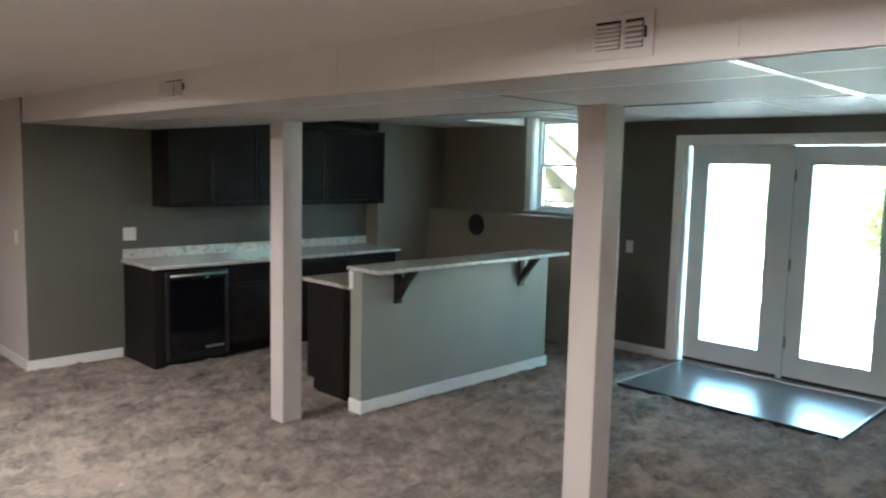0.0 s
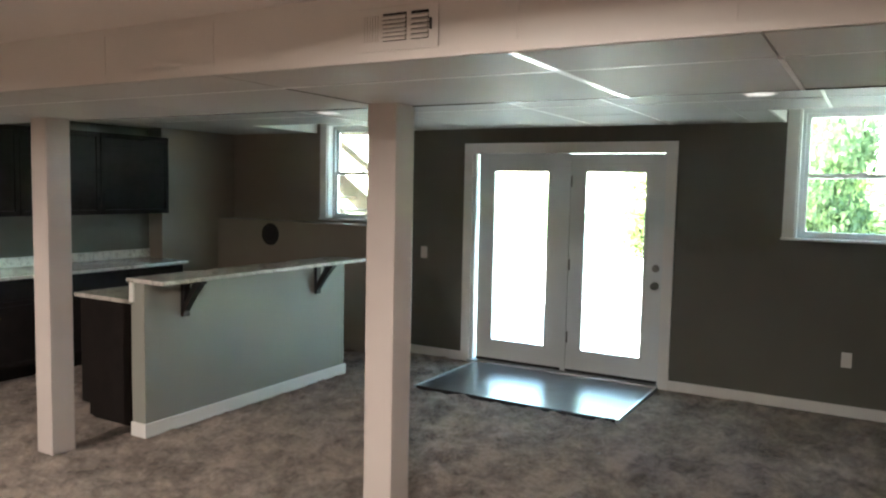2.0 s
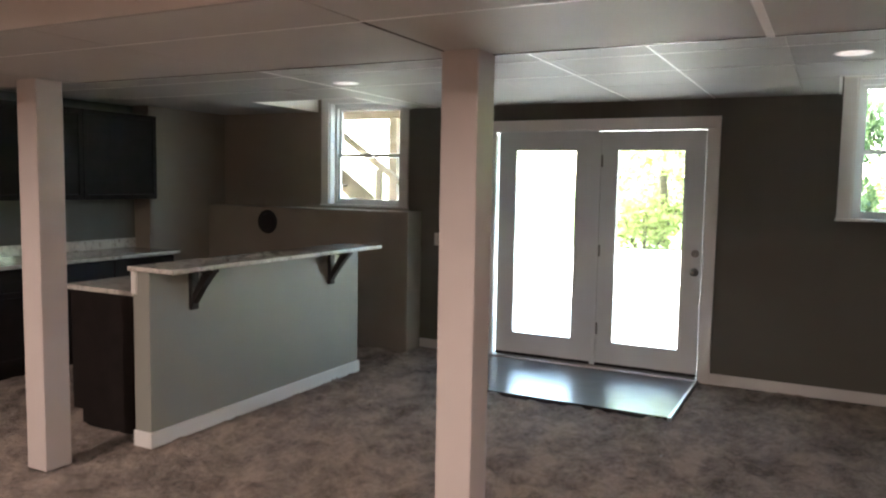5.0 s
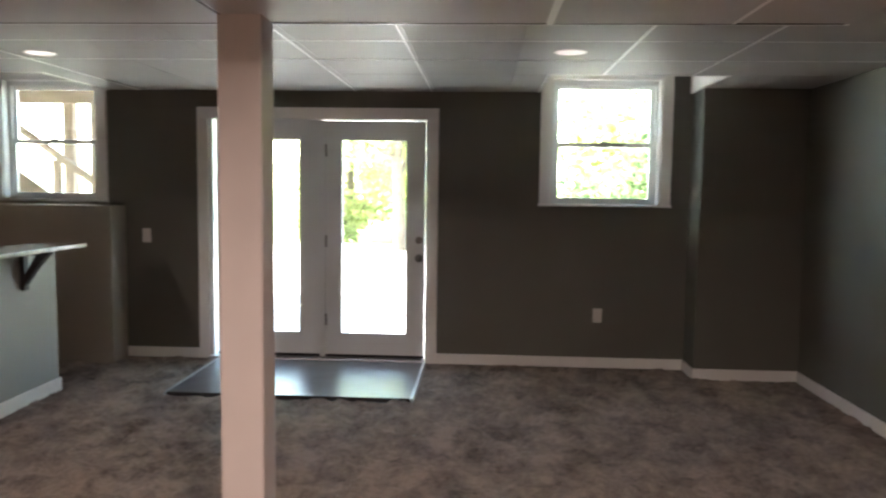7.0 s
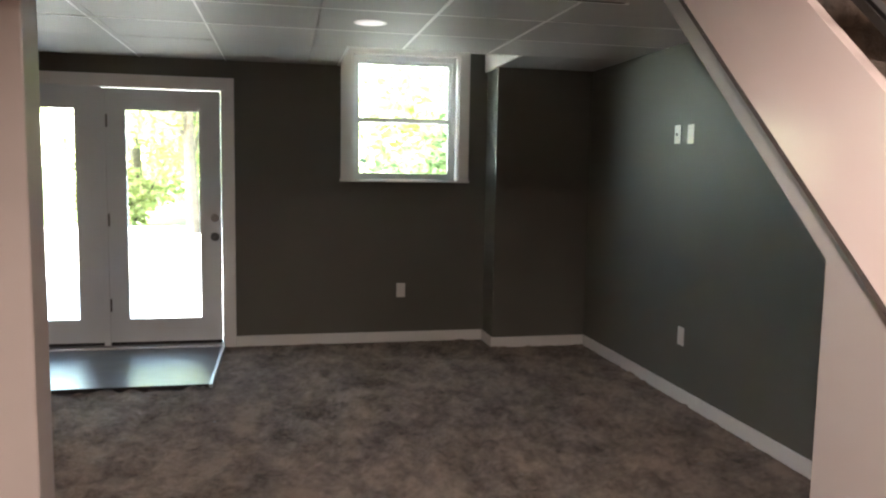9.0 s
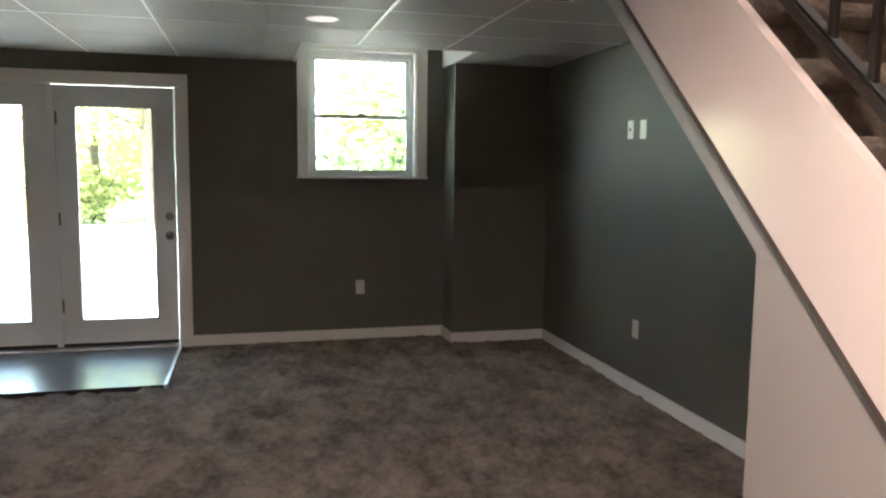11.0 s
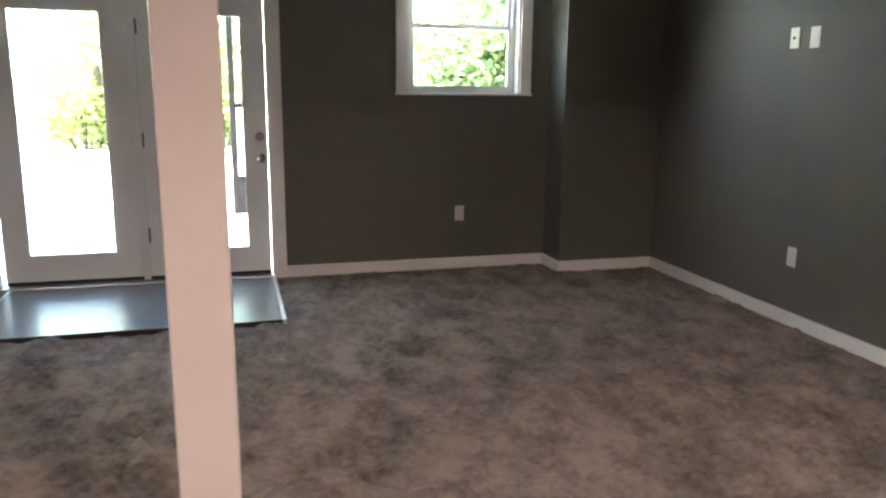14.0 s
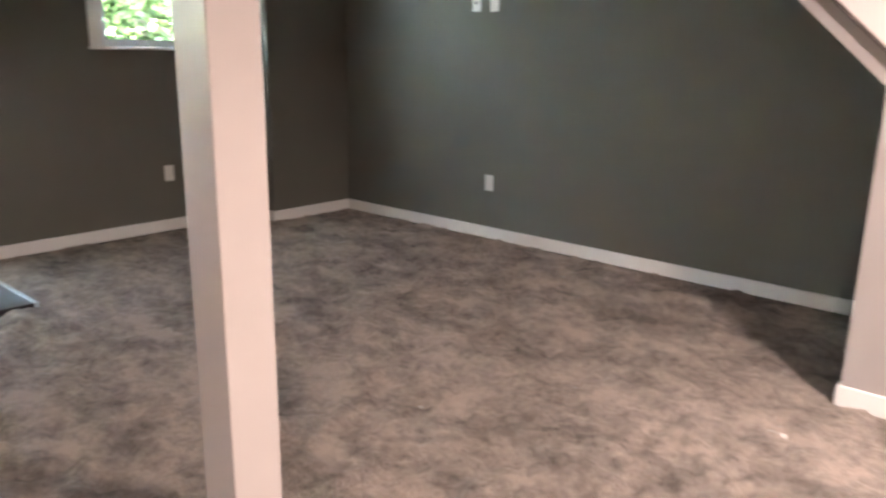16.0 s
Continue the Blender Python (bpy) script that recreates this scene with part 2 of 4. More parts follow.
# ---- mesh helpers ----
def box(bm, x0, x1, y0, y1, z0, z1, bevel=0.0):
    r = bmesh.ops.create_cube(bm, size=1.0)
    for v in r["verts"]:
        v.co = Vector(((x0 + x1) / 2 + v.co.x * (x1 - x0), (y0 + y1) / 2 + v.co.y * (y1 - y0), (z0 + z1) / 2 + v.co.z * (z1 - z0)))
    if bevel > 0:
        edges = list({e for v in r["verts"] for e in v.link_edges})
        bmesh.ops.bevel(bm, geom=edges, offset=bevel, segments=2, affect="EDGES", profile=0.5)
    return bm


def boxes(*rows, bevel=0.0):
    bm = bmesh.new()
    for r in rows:
        box(bm, *r, bevel=bevel)
    return bm


def prism(points, axis, a, b):
    """A solid from a closed outline: (u, v) points in the plane across the axis, from a to b along it."""
    bm = bmesh.new()
    def at(u, v, w):
        return {"x": (w, u, v), "y": (u, w, v), "z": (u, v, w)}[axis]
    lo = [bm.verts.new(at(u, v, a)) for u, v in points]
    hi = [bm.verts.new(at(u, v, b)) for u, v in points]
    bm.faces.new(lo)
    bm.faces.new(hi[::-1])
    k = len(points)
    for i in range(k):
        bm.faces.new((lo[i], hi[i], hi[(i + 1) % k], lo[(i + 1) % k]))
    bmesh.ops.recalc_face_normals(bm, faces=bm.faces)
    return bm


def tube(bm, p, q, r0, r1=None, seg=16):
    """A round bar from p to q."""
    p, q = Vector(p), Vector(q)
    m = Matrix.Translation((p + q) / 2) @ (q - p).to_track_quat("Z", "Y").to_matrix().to_4x4()
    bmesh.ops.create_cone(bm, cap_ends=True, segments=seg, radius1=r0, radius2=r0 if r1 is None else r1, depth=(q - p).length, matrix=m)
    return bm


def obj(name, bm, material, smooth=False):
    me = bpy.data.meshes.new(name)
    bm.to_mesh(me)
    bm.free()
    me.materials.append(material)
    if smooth:
        for f in me.polygons:
            f.use_smooth = True
    return new(name, me)


def part(name, bm, material, parent, label="", smooth=False):
    ob = obj(name, bm, material, smooth)
    ob.parent = parent
    ob.matrix_parent_inverse = parent.matrix_world.inverted() if parent.matrix_world else Matrix()
    return tagged(ob, label)


def thing(name, label, category, group="", kind="", at=(0, 0, 0)):
    ob = new(name)
    ob.empty_display_size = 0.1
    ob.matrix_world = Matrix.Translation(at)
    ob.matrix_basis = Matrix.Translation(at)
    bpy.context.view_layer.update()
    return tagged(ob, label, category, group, kind)


def setting(name, bm, material, label):
    return tagged(obj(name, bm, material), label, name.split("_")[0], kind="structure")


def holed(u0, u1, z0, z1, holes):
    """Rectangles of a wall from u0 to u1 and z0 to z1 that leave the holes (u0, u1, z0, z1) open."""
    us = sorted({u0, u1, *[h[0] for h in holes], *[h[1] for h in holes]})
    out = []
    for a, b in zip(us, us[1:]):
        spans = sorted((h[2], h[3]) for h in holes if h[0] <= a and b <= h[1])
        z = z0
        for s, e in spans:
            if s > z:
                out.append((a, b, z, s))
            z = max(z, e)
        if z < z1:
            out.append((a, b, z, z1))
    return out


# ---- plan, in metres ----
NORTH, EAST, WEST, SOUTH, FAR_WEST = 6.757, 1.222, -6.96, -2.6, -8.9
CEILING, DROP_Z, DROP_S, DROP_N = 2.27, 2.065, 2.13, 3.2
TOP = 2.75
STAIR_X = -0.007
SLOPE = 0.9
DOOR = (-3.57, -1.72, 0.0, 2.045)
WIN_A = (-0.71, 0.175, 1.362, 2.385)
WIN_B = (-5.36, -4.53, 1.345, 2.355)
POCKET_A, POCKET_B = (-0.81, 0.395), (-5.5, -4.43)

# ---- floor, walls, ceiling ----
def soft_noise(nx, ny, step, wave, rs):
    """Smooth random heights on a grid of nx by ny points."""
    gx, gy = int(nx * step / wave) + 3, int(ny * step / wave) + 3
    g = rs.random((gx, gy))
    u, v = np.arange(nx) * step / wave, np.arange(ny) * step / wave
    iu, iv = u.astype(int), v.astype(int)
    fu, fv = (u - iu)[:, None], (v - iv)[None, :]
    fu, fv = fu * fu * (3 - 2 * fu), fv * fv * (3 - 2 * fv)
    a, b_ = g[np.ix_(iu, iv)], g[np.ix_(iu + 1, iv)]
    c_, d_ = g[np.ix_(iu, iv + 1)], g[np.ix_(iu + 1, iv + 1)]
    return (a * (1 - fu) + b_ * fu) * (1 - fv) + (c_ * (1 - fu) + d_ * fu) * fv - 0.5

def carpet_floor():
    """Carpet with a tufted pile: a fine grid of uneven heights over the whole floor."""
    step = 0.019
    x0, x1, y0, y1 = FAR_WEST - 0.1, EAST + 0.1, SOUTH - 0.1, NORTH + 0.05
    nx, ny = int((x1 - x0) / step) + 1, int((y1 - y0) / step) + 1
    rs = np.random.RandomState(4)
    z = soft_noise(nx, ny, step, 0.03, rs) * 0.024 + soft_noise(nx, ny, step, 0.06, rs) * 0.034 + soft_noise(nx, ny, step, 0.17, rs) * 0.012
    z += np.maximum(soft_noise(nx, ny, step, 0.11, rs), 0) * 0.016 - 0.006
    xs, ys = np.meshgrid(x0 + np.arange(nx) * step, y0 + np.arange(ny) * step, indexing="ij")
    z[(xs > -3.48) & (xs < -1.72) & (ys > 5.62)] = -0.024
    co = np.stack([xs, ys, z], -1).reshape(-1, 3)
    k = np.arange(nx * ny).reshape(nx, ny)
    quad = np.stack([k[:-1, :-1], k[1:, :-1], k[1:, 1:], k[:-1, 1:]], -1).reshape(-1, 4)
    me = bpy.data.meshes.new("floor")
    me.vertices.add(len(co))
    me.vertices.foreach_set("co", co.ravel())
    me.loops.add(quad.size)
    me.loops.foreach_set("vertex_index", quad.ravel())
    me.polygons.add(len(quad))
    me.polygons.foreach_set("loop_start", np.arange(len(quad)) * 4)
    me.polygons.foreach_set("use_smooth", np.ones(len(quad), dtype=bool))
    me.update()
    me.validate()
    me.materials.append(CARPET)
    return new("floor", me)
tagged(carpet_floor(), "grey-brown shaggy carpet with brushed patches over the basement floor", "floor", kind="structure")
setting("floor_slab", boxes((FAR_WEST - 0.2, EAST + 0.2, SOUTH - 0.2, NORTH + 0.06, -0.14, -0.03)), CONCRETE, "concrete slab under the carpet")

wall = boxes(*[(a, b, NORTH, NORTH + 0.22, c, d) for a, b, c, d in holed(-4.43, EAST + 0.2, -0.12, TOP, [DOOR, WIN_A])])
setting("wall_north", wall, GREY, "dark grey painted wall around the patio door and window")
wall = boxes(*[(a, b, NORTH, NORTH + 0.22, c, d) for a, b, c, d in holed(-7.2, -4.43, -0.12, TOP, [WIN_B])])
setting("wall_north_beige", wall, BEIGE, "beige painted wall around the window beside the bar")
setting("wall_ledge", boxes((-6.75, -4.29, 6.5, NORTH, -0.05, 1.3), bevel=0.004), BEIGE, "beige half-height foundation ledge under the window")
setting("wall_bump", boxes((0.42, EAST, 6.44, NORTH, -0.05, TOP), bevel=0.003), GREY, "dark grey boxed-out corner of the wall")
setting("wall_east", boxes((EAST, EAST + 0.2, SOUTH - 0.2, NORTH + 0.22, -0.12, 5.0)), GREY, "dark grey painted side wall running under the stairs")
setting("wall_west", boxes((WEST - 0.25, WEST, 2.115, 5.72, -0.12, TOP)), GREY, "dark grey painted wall behind the bar counter")
setting("wall_west_beige", boxes((-7.2, -6.75, 5.72, NORTH, -0.12, TOP)), BEIGE, "beige painted wall in the bar corner")
setting("wall_return", boxes((FAR_WEST, WEST - 0.001, 2.113, 2.3, -0.12, TOP)), CREAM, "cream painted wall round the corner with a light switch")
setting("wall_far_west", boxes((FAR_WEST - 0.2, FAR_WEST, SOUTH - 0.2, 2.3, -0.12, TOP)), CREAM, "plain cream painted end wall")
# out of view; its grey is assumed, to keep lamp bounce low
setting("wall_south", boxes((FAR_WEST, EAST, SOUTH - 0.2, SOUTH, -0.12, TOP)), GREY, "plain unseen wall behind, grey to limit bounced light")

# drop ceiling: panels in a 0.61 m grid, raised pockets in front of both windows
bm = bmesh.new()
PY = 5.81
def panel_field(bm, x0, x1, y0, y1, z, xs, ys, gap=0.0016):
    us = [x0] + [x for x in xs if x0 + 0.03 < x < x1 - 0.03] + [x1]
    vs = [y0] + [y for y in ys if y0 + 0.03 < y < y1 - 0.03] + [y1]
    for a, b in zip(us, us[1:]):
        for c, d in zip(vs, vs[1:]):
            sag = random.uniform(0.0, 0.003)
            box(bm, a + gap, b - gap, c + gap, d - gap, z - sag, z + 0.012)
GX = [-0.45 + 0.61 * k for k in range(-14, 4)]
GY = [5.81 - 0.61 * k for k in range(0, 16)]
panel_field(bm, -7.1, EAST, DROP_N, PY, CEILING, GX, GY)
for a, b in ((-7.1, POCKET_B[0]), (POCKET_B[1], POCKET_A[0]), (POCKET_A[1], EAST)):
    panel_field(bm, a, b, PY, NORTH, CEILING, GX, GY)
setting("ceiling_north", bm, CEIL, "grey-white drop ceiling of square panels in a metal grid")
bm = boxes((-7.1, EAST, DROP_N, PY - 0.012, CEILING + 0.014, CEILING + 0.06))
for a, b in ((-7.1, POCKET_B[0] - 0.012), (POCKET_B[1] + 0.012, POCKET_A[0] - 0.012), (POCKET_A[1] + 0.012, EAST)):
    box(bm, a, b, PY - 0.012, NORTH, CEILING + 0.014, CEILING + 0.06)
setting("ceiling_backing", bm, TEE, "white grid seen in the joints between ceiling panels")
bm = bmesh.new()
for x, half, y0 in ((-0.45, 0.009, DROP_N), (0.16, 0.009, DROP_N), (-1.69, 0.004, DROP_N), (-2.32, 0.004, DROP_N), (-4.15, 0.007, DROP_N)):
    box(bm, x - half, x + half, y0, PY if POCKET_A[0] < x < POCKET_A[1] else NORTH, CEILING - 0.006, CEILING + 0.005)
for y in (4.59, 5.2):
    box(bm, -7.1, EAST, y - 0.005, y + 0.005, CEILING - 0.0055, CEILING + 0.004)
setting("ceiling_tee", bm, TEE, "white metal tees across the drop ceiling")
bm = bmesh.new()
for a, b in (POCKET_A, POCKET_B):
    box(bm, a - 0.02, a, PY, NORTH, CEILING - 0.006, 2.44)
    box(bm, b, b + 0.02, PY, NORTH, CEILING - 0.006, 2.44)
    box(bm, a - 0.02, b + 0.02, PY - 0.02, PY, CEILING - 0.006, 2.44)
    box(bm, a - 0.02, b + 0.02, PY - 0.02, NORTH, 2.44, 2.46)
setting("ceiling_pocket", bm, TEE, "white boxed pocket in the ceiling in front of the window")

# lowered soffit across the room
bm = boxes((WEST, STAIR_X, DROP_S, DROP_N, DROP_Z + 0.012, CEILING + 0.05))
setting("ceiling_soffit", bm, DROP, "long pinkish-white boxed soffit crossing the room")
bm = bmesh.new()
BX = [-6.66, -5.53, -4.41, -3.28, -2.155, -1.03, -0.4]
panel_field(bm, WEST, STAIR_X, DROP_S + 0.004, DROP_N - 0.004, DROP_Z, BX, [2.48], 0.003)
setting("ceiling_soffit_panel", bm, CEIL, "grey-white panels on the underside of the soffit")
bm = boxes((STAIR_X - 0.4, STAIR_X - 0.385, 2.5, DROP_N - 0.004, DROP_Z - 0.004, DROP_Z + 0.006), (WEST, STAIR_X, DROP_N - 0.004, DROP_N + 0.012, DROP_Z - 0.003, DROP_Z + 0.02), (-1.043, -1.017, DROP_S + 0.003, DROP_N - 0.004, DROP_Z - 0.005, DROP_Z + 0.006), (WEST, STAIR_X, 2.478, 2.484, DROP_Z - 0.004, DROP_Z + 0.006))
setting("ceiling_soffit_tee", bm, TEE, "white metal strip under the soffit")
# solid dark strips stand for the shade in the soffit gaps
bm = boxes((-2.1, -1.6, DROP_N - 0.024, DROP_N - 0.0045, DROP_Z - 0.005, DROP_Z + 0.006), (-6.9, -2.1, DROP_N - 0.012, DROP_N - 0.0045, DROP_Z - 0.004, DROP_Z + 0.006), (-1.6, STAIR_X - 0.02, DROP_N - 0.012, DROP_N - 0.0045, DROP_Z - 0.004, DROP_Z + 0.006), (-2.161, -2.151, 2.49, DROP_N - 0.025, DROP_Z - 0.004, DROP_Z + 0.006))
setting("trim_soffit_joint", bm, JOINT, "dark strip as the shaded gap between the soffit panels")
bm = bmesh.new()
for x in (-5.1, -2.745, -2.164, -1.02, -0.459):
    box(bm, x - 0.004, x + 0.004, DROP_S - 0.003, DROP_S + 0.01, DROP_Z + 0.02, CEILING - 0.02)
box(bm, WEST, STAIR_X, DROP_S - 0.004, DROP_S, DROP_Z, DROP_Z + 0.03)
setting("trim_soffit", bm, DROP, "painted joint strips on the face of the soffit")
bm = boxes((FAR_WEST, STAIR_X, SOUTH, DROP_S, CEILING, CEILING + 0.05), (FAR_WEST, WEST, DROP_S, 2.3, CEILING, CEILING + 0.05), (STAIR_X, EAST, SOUTH, 0.75, CEILING, CEILING + 0.05))
setting("ceiling_south", bm, DROP, "smooth painted ceiling over the rest of the basement")

# ---- stairs ----
def line(y, z0):
    return z0 + SLOPE * (y - 1.748)
NOSE, BAND_TOP, BAND_LOW, OPEN_LOW = 1.40, 1.48, 1.081, 0.953
stairs = thing("staircase", "carpeted staircase with a white closed side wall and dark railing", "staircase", at=(0.6, 0.45, 0))
RISE = 0.19
RUN = RISE / SLOPE
Y1 = 1.748 + (RISE - NOSE) / SLOPE
def step_y(k):
    return Y1 + (k - 1) * RUN
for k in range(1, 16):
    y = step_y(k)
    zlow = max(0.0, RISE * k - 0.2)
    b = boxes((STAIR_X + 0.014, EAST - 0.002, y + 0.012, y + RUN + 0.03, zlow, RISE * k), bevel=0.014)
    box(b, STAIR_X + 0.014, EAST - 0.002, y - 0.03, y + 0.05, RISE * k - 0.065, RISE * k + 0.004, bevel=0.026)
    part("tread", b, STAIRCARPET, stairs, "beige carpet wrapped stair tread")
ys, yn = 0.38, 3.3
side = prism([(ys, 0.0), (2.078, 0.0), (2.078, OPEN_LOW + SLOPE * (2.078 - 1.748)), (yn, OPEN_LOW + SLOPE * (yn - 1.748)), (yn, BAND_TOP + SLOPE * (yn - 1.748) - 0.01), (ys, line(ys, BAND_TOP) - 0.01)], "x", STAIR_X, STAIR_X + 0.012)
part("side_wall", side, SIDEWALL, stairs, "white painted drywall side of the stairs")
band = prism([(ys - 0.02, line(ys - 0.02, BAND_LOW)), (yn, line(yn, BAND_LOW)), (yn, line(yn, BAND_TOP)), (ys - 0.02, line(ys - 0.02, BAND_TOP))], "x", STAIR_X - 0.03, STAIR_X)
part("skirt_board", band, GLOSSWHITE, stairs, "glossy white sloping skirt board")
# strip darkened for the joint and the shadow the board throws below it
part("joint_strip", prism([(ys, line(ys, BAND_LOW) - 0.019), (yn, line(yn, BAND_LOW) - 0.019), (yn, line(yn, BAND_LOW)), (ys, line(ys, BAND_LOW))], "x", STAIR_X - 0.031, STAIR_X), JOINT, stairs, "dark joint line with its shadow under the skirt board")
under = prism([(2.0, line(2.0, OPEN_LOW) + 0.02), (yn + 0.2, line(yn + 0.2, OPEN_LOW) + 0.02), (yn + 0.2, line(yn + 0.2, OPEN_LOW) + 0.06), (2.0, line(2.0, OPEN_LOW) + 0.06)], "x", STAIR_X + 0.013, EAST)
part("underside", under, GREY, stairs, "grey painted sloping underside")
part("end_panel", boxes((STAIR_X + 0.013, EAST, 1.95, 2.0, 0.0, line(2.02, OPEN_LOW) + 0.04)), GREY, stairs)
rail = prism([(0.5, line(0.5, BAND_TOP) + 0.057), (yn, line(yn, BAND_TOP) + 0.057), (yn, line(yn, BAND_TOP) + 0.085), (0.5, line(0.5, BAND_TOP) + 0.085)], "x", STAIR_X + 0.028, STAIR_X + 0.068)
part("bottom_rail", rail, RAILWOOD, stairs, "dark wooden bottom rail")
# added grey strip: the lit top face of the dark rail, as colour
part("rail_lit_top", prism([(0.5, line(0.5, BAND_TOP) + 0.085), (yn, line(yn, BAND_TOP) + 0.085), (yn, line(yn, BAND_TOP) + 0.097), (0.5, line(0.5, BAND_TOP) + 0.097)], "x", STAIR_X + 0.034, STAIR_X + 0.061), STEEL, stairs, "grey strip as the lit top of the bottom rail")
rail = prism([(0.5, line(0.5, BAND_TOP) + 0.78), (yn, line(yn, BAND_TOP) + 0.78), (yn, line(yn, BAND_TOP) + 0.83), (0.5, line(0.5, BAND_TOP) + 0.83)], "x", STAIR_X + 0.015, STAIR_X + 0.08)
part("handrail", rail, RAILWOOD, stairs, "dark wooden handrail")
for k in range(22):
    y = 0.62 + 0.119 * k
    part("baluster", boxes((STAIR_X + 0.039, STAIR_X + 0.056, y - 0.0085, y + 0.0085, line(y, BAND_TOP) + 0.08, line(y, BAND_TOP) + 0.8), bevel=0.002), RAILWOOD, stairs)
setting("wall_stairwell", boxes((STAIR_X, STAIR_X + 0.11, yn, 5.2, CEILING + 0.06, 5.0), (STAIR_X - 0.12, STAIR_X, 0.6, 5.2, CEILING + 0.06, 5.0), (STAIR_X, EAST, 5.1, 5.2, CEILING + 0.06, 5.0), (STAIR_X, EAST, 0.6, 0.7, CEILING + 0.06, 5.0)), CREAM, "cream painted walls of the stairwell above")
setting("ceiling_stairwell", boxes((STAIR_X - 0.12, EAST, 0.6, 5.2, 5.0, 5.05)), DROP, "plain ceiling above the stairwell")

# ---- baseboards ----
BB, BT = 0.088, 0.014
def baseboard(x0, x1, y0, y1, label="white painted baseboard along the wall"):
    bm = boxes((x0, x1, y0, y1, 0.0, BB), bevel=0.004)
    tagged(obj("baseboard", bm, WHITE), label, "baseboard", kind="structure")
baseboard(-4.29, -3.66, NORTH - BT, NORTH)
baseboard(-1.63, 0.42, NORTH - BT, NORTH)
baseboard(0.42 - BT, 0.42, 6.44, NORTH - BT)
baseboard(0.42 - BT, EAST, 6.44 - BT, 6.44)
baseboard(EAST - BT, EAST, 2.0, 6.44 - BT)
baseboard(WEST, WEST + BT, 2.113, 2.90)
baseboard(-8.8, WEST + BT, 2.113 - BT, 2.113)
baseboard(STAIR_X - BT, STAIR_X, 0.36, 2.078)
baseboard(STAIR_X - BT, STAIR_X + 0.045, 2.078, 2.078 + BT)

# ---- posts ----
def post(x, y):
    p = thing("support_post", "white painted square wooden support post under the soffit", "post", "support posts", at=(x, y, 0))
    h = 0.077
    part("post_shaft", boxes((x - h, x + h, y - h, y + h, 0.0, DROP_Z), bevel=0.005), POSTWHITE, p)
    return p
post(-4.535, 3.055)
post(-2.087, 3.12)

# ---- patio door ----
DX0, DX1, DT = -3.66, -1.63, 2.13
door = thing("door_1", "white double patio door with two tall glass panes, closed", "door", kind="structure", at=(-2.66, NORTH, 0))
cas = 0.092
part("casing", boxes((DX0, DX0 + cas, NORTH - 0.018, NORTH, 0.0, DT - cas), bevel=0.003), WHITE, door)
part("casing", boxes((DX1 - cas, DX1, NORTH - 0.018, NORTH, 0.0, DT - cas), bevel=0.003), WHITE, door)
part("casing", boxes((DX0, DX1, NORTH - 0.018, NORTH, DT - cas, DT), bevel=0.003), WHITE, door)
part("jamb", boxes((DOOR[0], DOOR[0] + 0.03, NORTH, NORTH + 0.2, 0.0, DOOR[3]), (DOOR[1] - 0.012, DOOR[1], NORTH, NORTH + 0.2, 0.0, DOOR[3]), (DOOR[0], DOOR[1], NORTH, NORTH + 0.2, DOOR[3] - 0.012, DOOR[3])), DOORWHITE, door)
part("threshold", boxes((DOOR[0], DOOR[1], NORTH - 0.05, NORTH + 0.2, 0.0, 0.028), bevel=0.004), ALU, door, "aluminium threshold")
def leaf(x0, x1, g0, g1, name):
    z0, z1, gz0, gz1 = 0.05, 2.0275 if name == "door_leaf" else 2.033, 0.235, 1.868
    y0, y1 = NORTH + 0.04, NORTH + 0.085
    f = part(name, boxes((x0, g0, y0, y1, z0, z1), (g1, x1, y0, y1, z0, z1), (g0, g1, y0, y1, z0, gz0), (g0, g1, y0, y1, gz1, z1)), DOORWHITE, door)
    t = 0.02
    part("glazing_bead", boxes((g0 - t, g0 + 0.004, y0 - 0.008, y0 + 0.004, gz0 - t, gz1 + t), (g1 - 0.004, g1 + t, y0 - 0.008, y0 + 0.004, gz0 - t, gz1 + t), (g0, g1, y0 - 0.008, y0 + 0.004, gz0 - t, gz0 + 0.004), (g0, g1, y0 - 0.008, y0 + 0.004, gz1 - 0.004, gz1 + t), bevel=0.002), DOORWHITE, f)
    pane = part("pane", boxes((g0, g1, y0 + 0.018, y0 + 0.024, gz0, gz1)), GLASS, f, "clear glass pane")
    pane.visible_shadow = False
    part("door_sweep", boxes((x0 + 0.005, x1 - 0.005, y0 - 0.004, y1, 0.022, 0.052)), DARKPLATE, f, "dark rubber sweep")
    return f
left = leaf(-3.517, -2.612, -3.355, -2.803, "fixed_panel")
right = leaf(-2.6, -1.74, -2.444, -1.898, "door_leaf")
part("astragal", boxes((-2.632, -2.585, NORTH + 0.028, NORTH + 0.0395, 0.026, 2.025), bevel=0.003), DOORWHITE, door)
for z in (0.35, 1.02, 1.78):
    part("hinge", tube(bmesh.new(), (-2.578, NORTH + 0.034, z - 0.05), (-2.578, NORTH + 0.034, z + 0.05), 0.008), NICKEL, door)
kb = tube(bmesh.new(), (-1.79, NORTH + 0.04, 0.887), (-1.79, NORTH + 0.032, 0.887), 0.034, seg=24)
tube(kb, (-1.79, NORTH + 0.032, 0.887), (-1.79, NORTH - 0.0, 0.887), 0.012)
bmesh.ops.create_uvsphere(kb, u_segments=20, v_segments=12, radius=0.028, matrix=Matrix.Translation((-1.79, NORTH - 0.015, 0.887)) @ Matrix.Diagonal((1, 0.75, 1, 1)))
part("door_knob", kb, NICKEL, right, "satin nickel door knob", True)
